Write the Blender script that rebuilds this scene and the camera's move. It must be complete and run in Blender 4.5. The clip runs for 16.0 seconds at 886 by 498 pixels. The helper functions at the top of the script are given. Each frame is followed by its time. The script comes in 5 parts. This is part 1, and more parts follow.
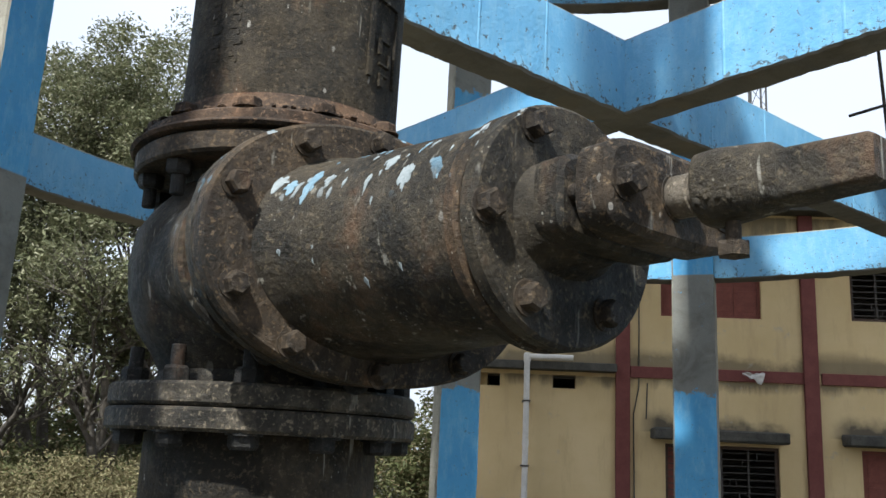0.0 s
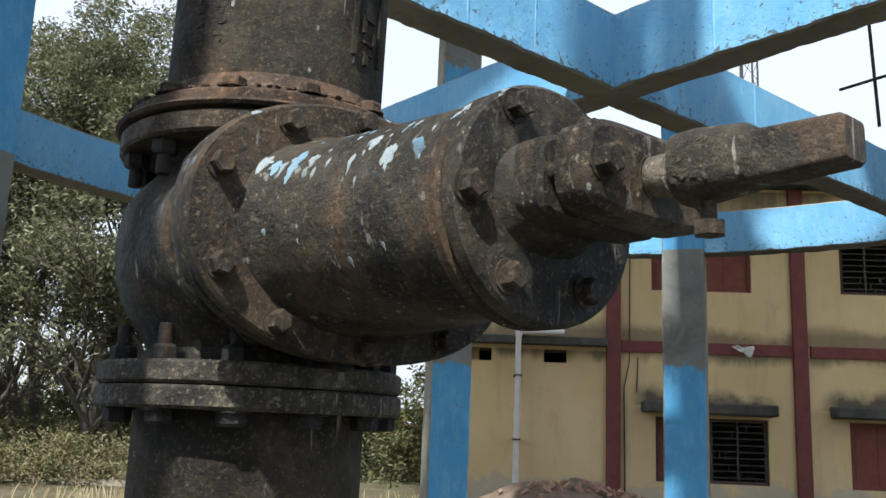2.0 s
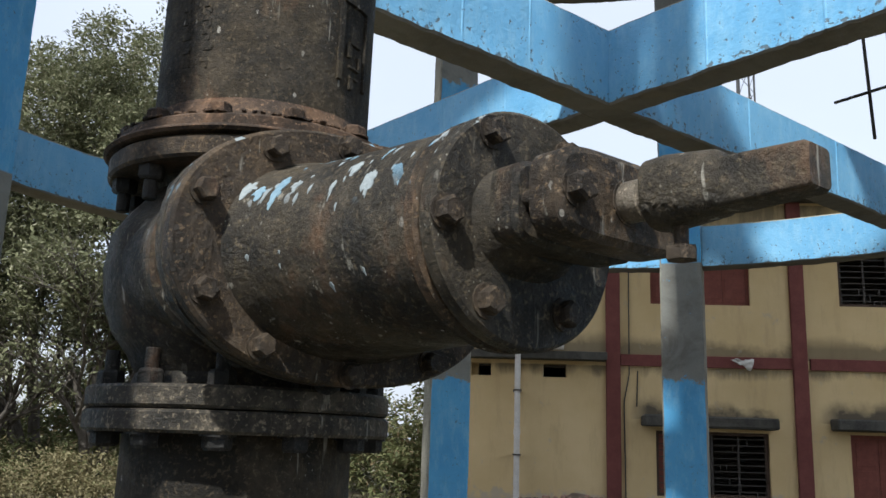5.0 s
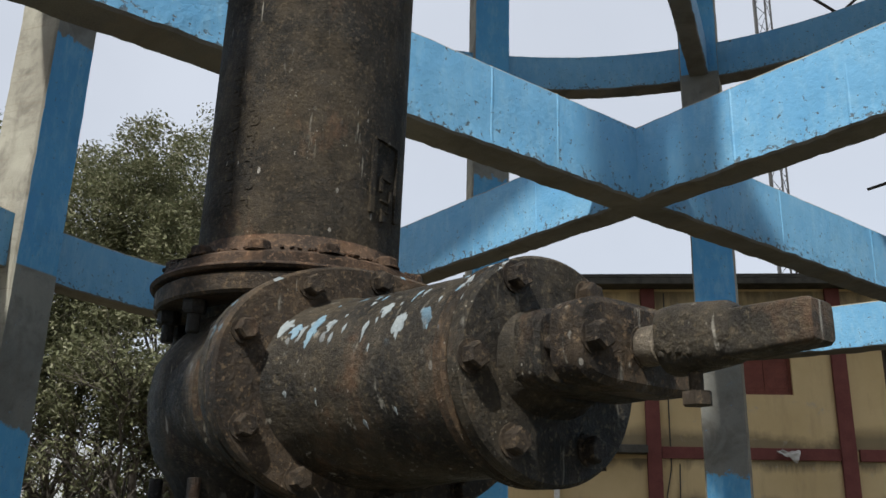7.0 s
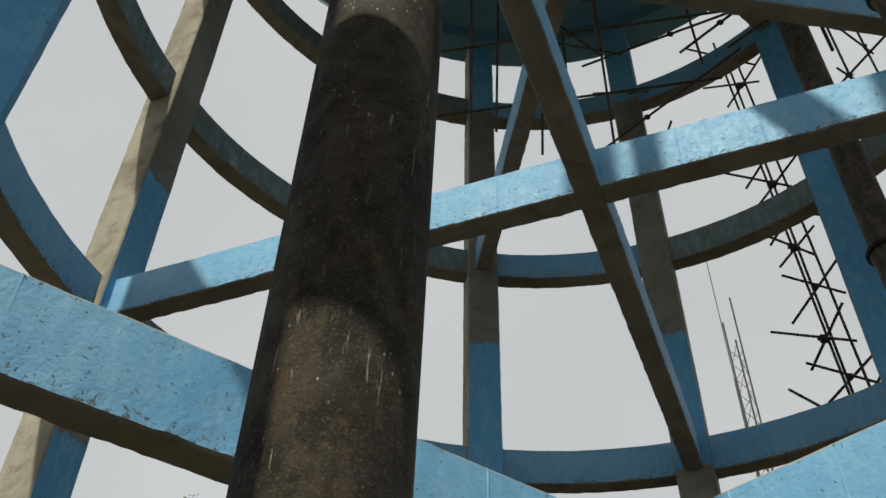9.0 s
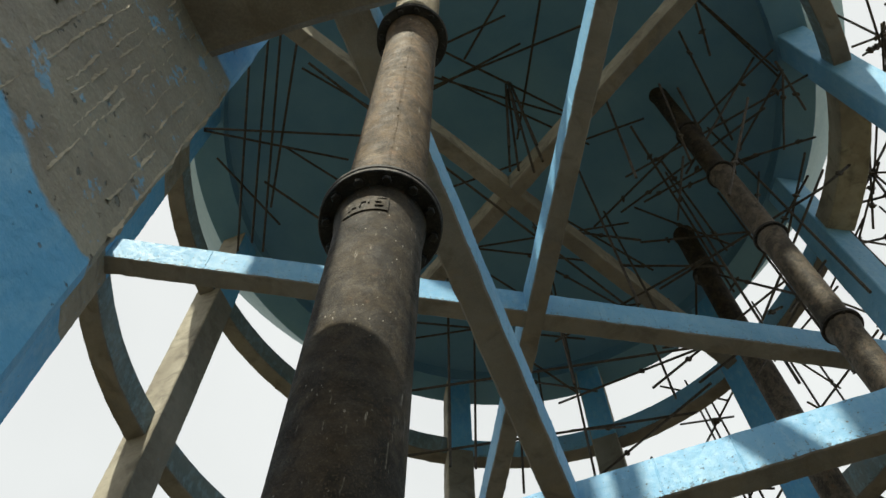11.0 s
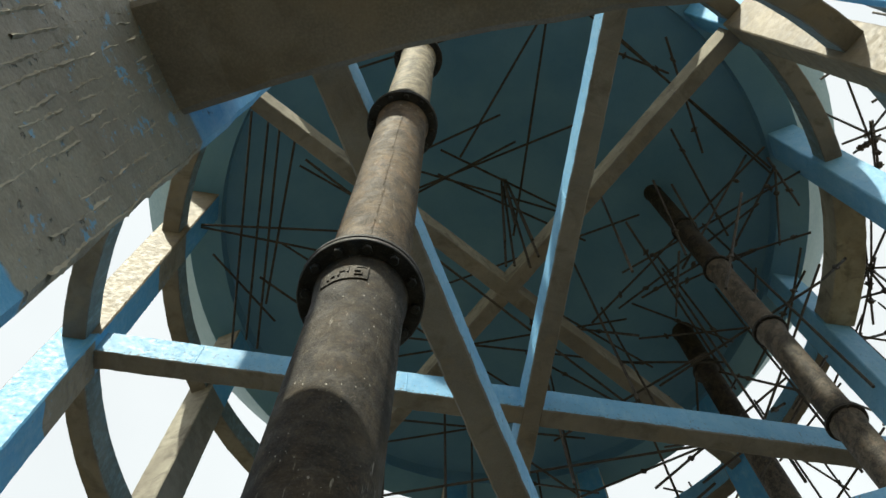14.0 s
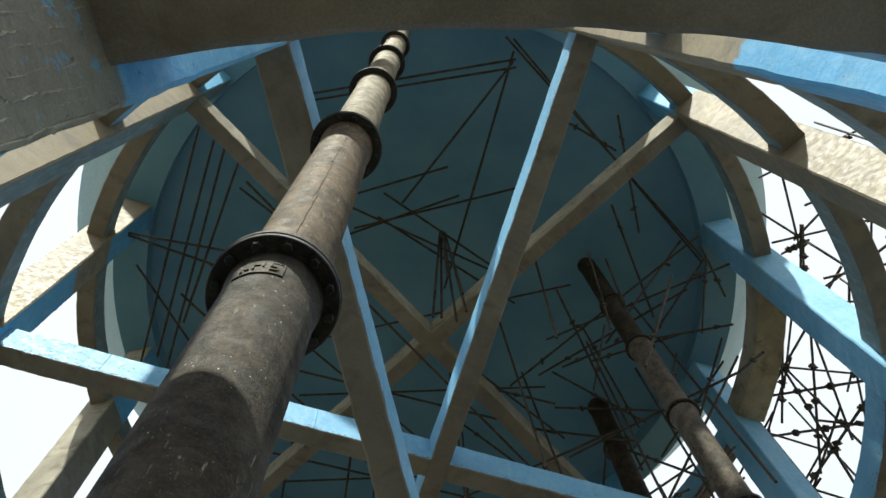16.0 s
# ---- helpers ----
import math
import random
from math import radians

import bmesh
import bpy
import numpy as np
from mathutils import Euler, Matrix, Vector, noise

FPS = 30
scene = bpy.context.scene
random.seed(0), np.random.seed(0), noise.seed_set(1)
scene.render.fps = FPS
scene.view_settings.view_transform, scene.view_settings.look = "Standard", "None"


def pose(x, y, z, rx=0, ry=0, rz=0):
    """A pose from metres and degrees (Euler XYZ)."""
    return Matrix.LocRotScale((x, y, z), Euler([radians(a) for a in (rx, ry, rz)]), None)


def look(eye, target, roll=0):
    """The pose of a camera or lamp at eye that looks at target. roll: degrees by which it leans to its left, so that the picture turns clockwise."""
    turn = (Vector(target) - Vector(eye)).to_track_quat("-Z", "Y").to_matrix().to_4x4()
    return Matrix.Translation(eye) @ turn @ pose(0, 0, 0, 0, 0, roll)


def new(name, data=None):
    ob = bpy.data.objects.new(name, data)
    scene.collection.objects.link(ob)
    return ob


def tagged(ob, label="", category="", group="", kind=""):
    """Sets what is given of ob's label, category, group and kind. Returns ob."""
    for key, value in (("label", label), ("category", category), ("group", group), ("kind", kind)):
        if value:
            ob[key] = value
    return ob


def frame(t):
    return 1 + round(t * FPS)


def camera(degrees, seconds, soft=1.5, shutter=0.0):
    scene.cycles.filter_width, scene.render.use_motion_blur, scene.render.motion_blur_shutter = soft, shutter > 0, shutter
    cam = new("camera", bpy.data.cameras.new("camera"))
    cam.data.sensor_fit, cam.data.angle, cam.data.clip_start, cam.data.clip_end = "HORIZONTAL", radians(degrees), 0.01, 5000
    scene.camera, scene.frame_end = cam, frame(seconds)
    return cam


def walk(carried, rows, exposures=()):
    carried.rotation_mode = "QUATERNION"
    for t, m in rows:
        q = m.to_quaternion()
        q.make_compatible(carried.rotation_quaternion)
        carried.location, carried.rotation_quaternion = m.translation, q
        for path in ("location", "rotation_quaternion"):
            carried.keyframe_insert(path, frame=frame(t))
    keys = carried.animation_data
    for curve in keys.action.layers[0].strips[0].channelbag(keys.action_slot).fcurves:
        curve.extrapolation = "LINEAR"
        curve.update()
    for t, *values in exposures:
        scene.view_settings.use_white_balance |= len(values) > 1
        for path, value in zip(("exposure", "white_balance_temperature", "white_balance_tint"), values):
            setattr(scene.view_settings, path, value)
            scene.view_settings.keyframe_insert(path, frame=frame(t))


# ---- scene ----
cam = camera(52.91, 16.0)
PATH = [
    (0.0, pose(-1.239, -6.208, 1.900, 102.75, -2.61, -0.25)),
    (0.5, pose(-1.239, -6.208, 1.898, 102.31, -2.49, -0.74)),
    (1.0, pose(-1.238, -6.211, 1.899, 101.78, -2.28, -0.46)),
    (1.5, pose(-1.236, -6.212, 1.900, 101.31, -2.07, -0.26)),
    (2.0, pose(-1.230, -6.220, 1.902, 101.18, -2.26, -0.72)),
    (2.5, pose(-1.224, -6.225, 1.905, 101.22, -2.27, -1.05)),
    (3.0, pose(-1.215, -6.223, 1.908, 101.56, -1.73, -1.11)),
    (3.5, pose(-1.211, -6.217, 1.909, 101.68, -1.67, -0.88)),
    (4.0, pose(-1.211, -6.220, 1.909, 101.87, -1.76, -0.79)),
    (6.5, pose(-1.205, -6.276, 1.933, 103.90, -1.37, 0.47)),
    (7.0, pose(-1.203, -6.296, 1.951, 107.84, -1.44, 1.72)),
    (7.5, pose(-1.212, -6.302, 1.976, 112.53, -1.36, 2.50)),
    (8.0, pose(-1.224, -6.306, 2.015, 117.08, -1.22, 2.77)),
    (8.5, pose(-1.237, -6.315, 2.047, 123.48, -1.25, 2.48)),
    (9.0, pose(-1.222, -6.367, 2.021, 132.38, -1.19, 1.31)),
    (9.5, pose(-1.228, -6.365, 1.972, 140.64, -0.54, 1.22)),
    (10.0, pose(-1.222, -6.339, 1.873, 148.29, -0.27, 1.24)),
    (12.5, pose(-1.181, -6.336, 1.907, 155.85, 1.49, 0.53)),
    (13.0, pose(-1.172, -6.329, 1.911, 154.92, 2.41, 2.30)),
    (13.5, pose(-1.154, -6.280, 1.920, 155.77, 2.57, 2.75)),
    (14.0, pose(-1.144, -6.194, 1.930, 160.75, 0.25, 1.05)),
    (14.5, pose(-1.111, -6.121, 1.929, 164.32, -0.63, 0.60)),
    (15.0, pose(-1.098, -6.045, 1.966, 166.46, -0.74, -4.40)),
    (15.5, pose(-1.106, -6.018, 1.975, 165.44, 0.87, -6.41)),
    (16.0, pose(-1.103, -6.030, 1.991, 164.09, 1.90, -7.76)),
]
EXPOSURE = [(0.0, 1.06, 5700, 6), (2.0, 1.04, 5700, 6), (4.0, 0.98, 5700, 6), (6.5, 0.50, 5900, 9), (7.0, 0.42, 6000, 8), (8.0, 0.27, 6200, 5), (9.0, 0.2, 6650, 3),
            (10.0, 0.56, 6750, 3), (12.5, 0.84, 6600, 1), (14.0, 0.92, 6500, 1), (16.0, 1.06, 6250, 1)]
walk(cam, PATH, EXPOSURE)

# ---------------------------------------------------------------- light
SUN_AZ, SUN_EL = 201.0, 50.0
world = bpy.data.worlds.new("hazy_sky")
scene.world = world
world.use_nodes = True
wn = world.node_tree
sky = wn.nodes.new("ShaderNodeTexSky")
sky.sky_type, sky.sun_disc = "NISHITA", False
sky.sun_elevation, sky.sun_rotation = radians(SUN_EL), radians(SUN_AZ)
sky.air_density, sky.dust_density, sky.ozone_density = 1.0, 4.0, 1.0
wtc = wn.nodes.new("ShaderNodeTexCoord")
cloud = wn.nodes.new("ShaderNodeTexNoise")
cloud.inputs["Scale"].default_value, cloud.inputs["Detail"].default_value = 2.2, 5
wn.links.new(wtc.outputs["Generated"], cloud.inputs["Vector"])
haze = wn.nodes.new("ShaderNodeMix")
haze.data_type = "RGBA"
haze.inputs["Factor"].default_value = 0.8
wn.links.new(sky.outputs[0], haze.inputs["A"])
veil = wn.nodes.new("ShaderNodeMapRange")
veil.inputs["From Min"].default_value, veil.inputs["From Max"].default_value = 0.3, 0.7
veil.inputs["To Min"].default_value, veil.inputs["To Max"].default_value = 0.9, 1.05
wn.links.new(cloud.outputs["Fac"], veil.inputs["Value"])
tint = wn.nodes.new("ShaderNodeVectorMath")
tint.operation = "SCALE"
tint.inputs[0].default_value = (4.92, 4.86, 4.94)
wn.links.new(veil.outputs[0], tint.inputs["Scale"])
wn.links.new(tint.outputs[0], haze.inputs["B"])
wn.links.new(haze.outputs["Result"], wn.nodes["Background"].inputs[0])
wn.nodes["Background"].inputs[1].default_value = 0.12

sun = new("sun", bpy.data.lights.new("sun", "SUN"))
sun.data.energy, sun.data.angle, sun.data.color = 3.9, radians(1.2), (1.0, 0.92, 0.79)
SUN_DIR = Vector((math.sin(radians(SUN_AZ)) * math.cos(radians(SUN_EL)), math.cos(radians(SUN_AZ)) * math.cos(radians(SUN_EL)), math.sin(radians(SUN_EL))))
sun.matrix_world = look(SUN_DIR * 60, (0, 0, 0))


# ---------------------------------------------------------------- materials
class Nodes:
    """Short hand for building a node material."""

    def __init__(self, name):
        self.m = bpy.data.materials.new(name)
        self.m.use_nodes = True
        self.t = self.m.node_tree
        self.b = self.t.nodes["Principled BSDF"]
        self.tc = self.t.nodes.new("ShaderNodeTexCoord")
        self.geo = self.t.nodes.new("ShaderNodeNewGeometry")

    def link(self, a, b):
        if isinstance(a, bpy.types.NodeSocket):
            self.t.links.new(a, b)
        elif isinstance(a, tuple):
            b.default_value = (*a, 1) if len(b.default_value) == 4 and len(a) == 3 else a
        else:
            b.default_value = a

    def pos(self, sx=1.0, sy=1.0, sz=1.0, world=True):
        n = self.t.nodes.new("ShaderNodeMapping")
        self.t.links.new(self.geo.outputs["Position"] if world else self.tc.outputs["Object"], n.inputs[0])
        n.inputs["Scale"].default_value = (sx, sy, sz)
        return n.outputs[0]

    def noise(self, scale, detail=4.0, rough=0.55, vec=None, dist=0.0):
        n = self.t.nodes.new("ShaderNodeTexNoise")
        n.inputs["Scale"].default_value, n.inputs["Detail"].default_value = scale, detail
        n.inputs["Roughness"].default_value, n.inputs["Distortion"].default_value = rough, dist
        self.t.links.new(vec if vec is not None else self.pos(), n.inputs["Vector"])
        return n.outputs["Fac"]

    def voro(self, scale, vec=None):
        n = self.t.nodes.new("ShaderNodeTexVoronoi")
        n.inputs["Scale"].default_value = scale
        self.t.links.new(vec if vec is not None else self.pos(), n.inputs["Vector"])
        return n.outputs["Distance"]

    def range(self, v, a, b, lo=0.0, hi=1.0):
        n = self.t.nodes.new("ShaderNodeMapRange")
        for s, x in zip(("Value", "From Min", "From Max", "To Min", "To Max"), (v, a, b, lo, hi)):
            self.link(x, n.inputs[s])
        return n.outputs[0]

    def math(self, op, a, b=0.0):
        n = self.t.nodes.new("ShaderNodeMath")
        n.operation = op
        self.link(a, n.inputs[0])
        self.link(b, n.inputs[1])
        return n.outputs[0]

    def mix(self, f, a, b):
        n = self.t.nodes.new("ShaderNodeMix")
        n.data_type = "RGBA"
        self.link(f, n.inputs["Factor"])
        self.link(a, n.inputs["A"])
        self.link(b, n.inputs["B"])
        return n.outputs["Result"]

    def attr(self, name):
        n = self.t.nodes.new("ShaderNodeAttribute")
        n.attribute_name = name
        return n.outputs["Fac"]

    def axis(self, which="Z", world=True):
        n = self.t.nodes.new("ShaderNodeSeparateXYZ")
        self.t.links.new(self.geo.outputs["Position"] if world else self.tc.outputs["Object"], n.inputs[0])
        return n.outputs[which]

    def up(self):
        n = self.t.nodes.new("ShaderNodeSeparateXYZ")
        self.t.links.new(self.geo.outputs["Normal"], n.inputs[0])
        return n.outputs["Z"]

    def rnd(self):
        n = self.t.nodes.new("ShaderNodeObjectInfo")
        return n.outputs["Random"]

    def finish(self, color, rough=0.8, height=None, bump=0.4, dist=0.01, metal=0.0, spec=0.35):
        self.link(color, self.b.inputs["Base Color"])
        self.link(rough, self.b.inputs["Roughness"])
        self.link(metal, self.b.inputs["Metallic"])
        self.b.inputs["Specular IOR Level"].default_value = spec
        if height is not None:
            n = self.t.nodes.new("ShaderNodeBump")
            n.inputs["Strength"].default_value, n.inputs["Distance"].default_value = bump, dist
            self.t.links.new(height, n.inputs["Height"])
            self.t.links.new(n.outputs[0], self.b.inputs["Normal"])
        return self.m


LEVELS = (4.317, 8.52, 12.635, 17.15)
TOP = 19.75


def concrete_color(n, pale=(0.35, 0.338, 0.283), dark=(0.20, 0.187, 0.156)):
    c = n.mix(n.range(n.noise(0.9, 6, 0.6), 0.35, 0.65), dark, pale)
    c = n.mix(n.range(n.noise(7, 5, 0.7, n.pos(1, 1, 0.25)), 0.5, 0.75, 0, 0.55), c, (0.16, 0.145, 0.12))
    c = n.mix(n.range(n.noise(130, 3), 0.4, 0.7, 0, 0.18), c, (0.44, 0.41, 0.34))
    c = n.mix(n.range(n.noise(2.6, 6, 0.65, None, 0.6), 0.50, 0.66, 0, 0.7), c, (0.12, 0.11, 0.095))
    return c


def make_concrete(name, pale=(0.35, 0.338, 0.283), dark=(0.20, 0.187, 0.156), grain=True):
    n = Nodes(name)
    c = concrete_color(n, pale, dark)
    streaks = n.range(n.noise(5, 3, 0.5, n.pos(0.4, 0.4, 6)), 0.58, 0.64, 0, 0.4)
    c = n.mix(streaks, c, (0.22, 0.19, 0.15))
    h = n.math("ADD", n.noise(45, 6, 0.65), n.math("MULTIPLY", n.noise(6, 4), 1.5))
    return n.finish(c, 0.9, h, 0.35, 0.008, spec=0.2)


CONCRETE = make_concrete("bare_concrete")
# same bare concrete, darker: the undersides' shade is partly in this colour
SOFFIT = make_concrete("shade_toned_soffit_concrete", (0.225, 0.214, 0.202), (0.125, 0.12, 0.116))


def paint_color(n, a=(0.118, 0.325, 0.56), b=(0.185, 0.405, 0.62)):
    c = n.mix(n.range(n.noise(1.3, 5, 0.6), 0.3, 0.7), a, b)
    c = n.mix(n.range(n.noise(9, 5, 0.7, n.pos(1, 1, 0.35)), 0.48, 0.75, 0, 0.5), c, (0.30, 0.50, 0.63))
    c = n.mix(n.range(n.noise(3.2, 6, 0.7), 0.55, 0.75, 0, 0.45), c, (0.09, 0.25, 0.41))
    return c


def make_blue(name, a=(0.118, 0.325, 0.56), b=(0.185, 0.405, 0.62), banded=0.0, flecked=0.62, pitted=0.85, coat=((0.30, 0.28, 0.23), (0.16, 0.15, 0.125)), bare_span=()):
    n = Nodes(name)
    c = paint_color(n, a, b) if pitted > 0.5 else n.mix(n.range(n.noise(0.8, 4, 0.55), 0.35, 0.65), a, b)
    rough_edge = n.math("MULTIPLY", n.attr("wear"), 0.135)
    pits = n.range(n.math("ADD", n.noise(26, 4, 0.6), rough_edge), 0.66, 0.71)
    pin = n.range(n.math("SUBTRACT", n.voro(17), n.math("MULTIPLY", n.noise(4, 2), 0.11)), 0.005, 0.03, 1, 0)
    chips = n.math("MAXIMUM", pits, n.math("MULTIPLY", pin, 0.8))
    bare = concrete_color(n, *coat)
    if banded:
        z = n.axis("Z")
        wob = n.math("ADD", z, n.math("MULTIPLY", n.math("SUBTRACT", n.noise(1.8, 5, 0.6), 0.5), 0.5))
        total = 0.0
        for lv in LEVELS:
            lo = n.range(wob, lv - banded - 0.01, lv - banded + 0.01)
            hi = n.range(z, lv + 0.05, lv + 0.07, 1, 0)
            total = n.math("MAXIMUM", n.math("MULTIPLY", lo, hi), total)
        flecks = n.range(n.noise(11, 6, 0.7), flecked, flecked + 0.04, 0, 0.7)
        total = n.math("MULTIPLY", total, n.math("SUBTRACT", 1.0, flecks))
        c = n.mix(total, c, bare)
    if bare_span:
        z = n.axis("Z")
        wob = n.math("ADD", z, n.math("MULTIPLY", n.math("SUBTRACT", n.noise(3.0, 6, 0.7), 0.5), 0.6))
        span = 0.0
        for lo, hi in bare_span:
            span = n.math("MAXIMUM", n.math("MULTIPLY", n.range(wob, lo - 0.02, lo + 0.02), n.range(z, hi - 0.01, hi + 0.01, 1, 0)), span)
        flecks = n.range(n.noise(11, 6, 0.7), flecked, flecked + 0.04, 0, 0.7)
        c = n.mix(n.math("MULTIPLY", span, n.math("SUBTRACT", 1.0, flecks)), c, bare)
    c = n.mix(n.math("MULTIPLY", chips, pitted), c, (0.09, 0.105, 0.11))
    h = n.math("SUBTRACT", n.math("ADD", n.noise(30, 5, 0.6), n.math("MULTIPLY", n.noise(4, 4), 2.0)), n.math("MULTIPLY", chips, 1.4 * pitted))
    return n.finish(c, n.range(n.noise(12), 0.3, 0.7, 0.5, 0.75), h, 0.28 if bare_span else 0.85 if flecked < 0.6 else 0.5, 0.01, spec=0.4)


BLUE = make_blue("sky_blue_wall_paint")
BLUE_BANDED = make_blue("blue_paint_with_bare_bands", (0.075, 0.29, 0.56), (0.11, 0.36, 0.62), 1.55)
BLUE_NEAR = make_blue("blue_paint_under_grey_plaster", (0.07, 0.26, 0.47), (0.10, 0.31, 0.53), 1.05, 0.58, coat=((0.205, 0.20, 0.165), (0.115, 0.113, 0.094)))
PALE_COAT = ((0.225, 0.19, 0.128), (0.145, 0.12, 0.08))
GREY_COAT = ((0.215, 0.215, 0.195), (0.14, 0.145, 0.135))
BLUE_TOP = make_blue("bare_plaster_between_blue_paint", (0.075, 0.29, 0.56), (0.11, 0.36, 0.62), bare_span=((7.0, 17.2),), flecked=0.70, coat=PALE_COAT)
BLUE_LOW = make_blue("bare_plaster_above_blue_paint", (0.075, 0.29, 0.56), (0.11, 0.36, 0.62), bare_span=((12.9, 30.0),), flecked=0.66, coat=PALE_COAT)
BLUE_GREY = make_blue("grey_plaster_between_blue_paint", (0.075, 0.29, 0.56), (0.11, 0.36, 0.62), bare_span=((2.77, 4.36), (6.97, 8.56), (11.0, 17.2)), flecked=0.66, coat=GREY_COAT)
BLUE_FIRST = make_blue("blue_paint_with_one_bare_band", (0.075, 0.29, 0.56), (0.11, 0.36, 0.62), bare_span=((2.77, 4.36),), flecked=0.70)
BLUE_FADED = make_blue("faded_grey_blue_wash", (0.10, 0.15, 0.17), (0.17, 0.21, 0.22))
# floor shade and the cone's bounce light are put into these two blues
BLUE_TANK = make_blue("shaded_blue_tank_paint", (0.090, 0.222, 0.375), (0.125, 0.27, 0.42), pitted=0.05)
BLUE_CONE = make_blue("lit_pale_blue_tank_paint", (0.17, 0.29, 0.33), (0.22, 0.34, 0.37), pitted=0.15)


def make_iron(name, base, dust, rust_amount=0.5, splash=False, drips=True, rough=(0.5, 0.78), mottle=0.55):
    n = Nodes(name)
    c = n.mix(n.range(n.noise(5, 6, 0.65), 0.35, 0.7), base, dust)
    rust = n.range(n.noise(11, 7, 0.7, n.pos(1, 1, 0.6)), 0.62 - 0.12 * rust_amount, 0.74 - 0.10 * rust_amount)
    c = n.mix(n.math("MULTIPLY", rust, 0.75), c, n.mix(n.noise(70, 3), (0.085, 0.042, 0.02), (0.17, 0.09, 0.045)))
    c = n.mix(n.range(n.noise(38, 5, 0.75), 0.6, 0.75, 0, 0.4), c, tuple(v * 3.0 + g for v, g in zip(dust, (0.013, 0.010, 0.006))))
    grime = n.range(n.noise(24, 7, 0.72), 0.40, 0.62)
    c = n.mix(n.math("MULTIPLY", grime, mottle), c, tuple(v * 1.9 + 0.004 for v in dust))
    soot = n.range(n.noise(7, 7, 0.72, n.pos(1, 1, 0.55)), 0.46, 0.56)
    c = n.mix(n.math("MULTIPLY", soot, 0.8), c, tuple(v * 0.6 for v in base))
    c = n.mix(n.range(n.noise(150, 4, 0.7), 0.55, 0.64, 0, 0.95 * mottle), c, tuple(v * 3.2 + g for v, g in zip(dust, (0.016, 0.012, 0.007))))
    if drips:
        streak = n.range(n.noise(1.0, 4, 0.6, n.pos(60, 60, 7)), 0.64, 0.70, 0, 0.6)
        c = n.mix(n.math("MULTIPLY", streak, n.range(n.noise(4, 3), 0.46, 0.56)), c, (0.36, 0.34, 0.29))
        cluster = n.range(n.noise(3.2, 4, 0.6), 0.46, 0.60)
        d = n.voro(58, n.pos(1, 1, 0.5))
        spots = n.range(n.math("ADD", d, n.math("MULTIPLY", n.noise(27, 5, 0.75), 1.1)), 0.57, 0.62, 1, 0)
        c = n.mix(n.math("MULTIPLY", n.math("MULTIPLY", spots, cluster), 0.75), c, (0.40, 0.38, 0.34))
        fine = n.range(n.math("ADD", n.voro(170, n.pos(1, 1, 0.7)), n.math("MULTIPLY", n.noise(34, 4, 0.7), 0.8)), 0.44, 0.51, 0.9 * mottle + 0.05, 0)
        c = n.mix(n.math("MULTIPLY", fine, n.range(n.noise(5, 3), 0.45, 0.58)), c, (0.40, 0.38, 0.33))
    if splash:
        top = n.range(n.up(), 0.15, 0.7)
        near = n.range(n.noise(8, 2), 0.48, 0.58)
        s = n.range(n.math("ADD", n.noise(38, 3, 0.5, n.pos(1, 1, 0.5)), n.math("MULTIPLY", near, 0.12)), 0.71, 0.73)
        s = n.math("MULTIPLY", n.math("MULTIPLY", s, top), n.range(n.axis("Z"), 2.13, 2.16))
        c = n.mix(n.math("MULTIPLY", n.range(n.up(), 0.1, 0.9, 0, 0.35), n.range(n.noise(9, 6, 0.75), 0.45, 0.65)), c, (0.12, 0.10, 0.075))
        c = n.mix(s, c, n.mix(n.range(n.noise(6, 2), 0.47, 0.5), (0.30, 0.335, 0.355), (0.17, 0.29, 0.39)))
    h = n.math("ADD", n.math("MULTIPLY", n.noise(85, 6, 0.75), 1.3), n.math("MULTIPLY", n.noise(16, 6, 0.65), 1.6))
    return n.finish(c, n.range(n.noise(14, 4), 0.3, 0.7, *rough), h, 0.8, 0.0045, spec=0.3)


IRON = make_iron("bitumen_black_cast_iron", (0.0085, 0.0072, 0.0052), (0.045, 0.0335, 0.0195), 0.26, rough=(0.62, 0.88), mottle=0.34)
VALVE_IRON = make_iron("weathered_valve_iron", (0.0065, 0.006, 0.005), (0.037, 0.029, 0.0185), 0.5, splash=True, rough=(0.42, 0.78))
VALVE_PLAIN = make_iron("dirty_valve_iron", (0.017, 0.015, 0.012), (0.085, 0.070, 0.050), 0.4)
VALVE_RUST = make_iron("rust_edged_valve_iron", (0.0095, 0.0075, 0.0055), (0.055, 0.037, 0.021), 0.75, splash=True, rough=(0.45, 0.8))
RUSTY = make_iron("rusted_flange_iron", (0.022, 0.016, 0.012), (0.075, 0.046, 0.028), 0.8, drips=False, rough=(0.65, 0.9))
BOLT_IRON = make_iron("rusty_bolt_steel", (0.016, 0.012, 0.009), (0.045, 0.032, 0.02), 0.6, drips=False)
DARK_IRON = make_iron("black_flange_iron", (0.008, 0.008, 0.008), (0.02, 0.018, 0.016), 0.2, drips=False)
BROWN_IRON = make_iron("dusty_brown_pipe", (0.030, 0.0195, 0.0098), (0.078, 0.0525, 0.026), 0.7, drips=True, rough=(0.6, 0.85))
PALE_IRON = make_iron("primer_grey_pipe", (0.11, 0.092, 0.062), (0.19, 0.165, 0.115), 0.25, drips=False, rough=(0.6, 0.85))
FAR_IRON = make_iron("dull_brown_outlet_pipe", (0.025, 0.022, 0.018), (0.075, 0.062, 0.046), 0.4, drips=False, rough=(0.6, 0.85))
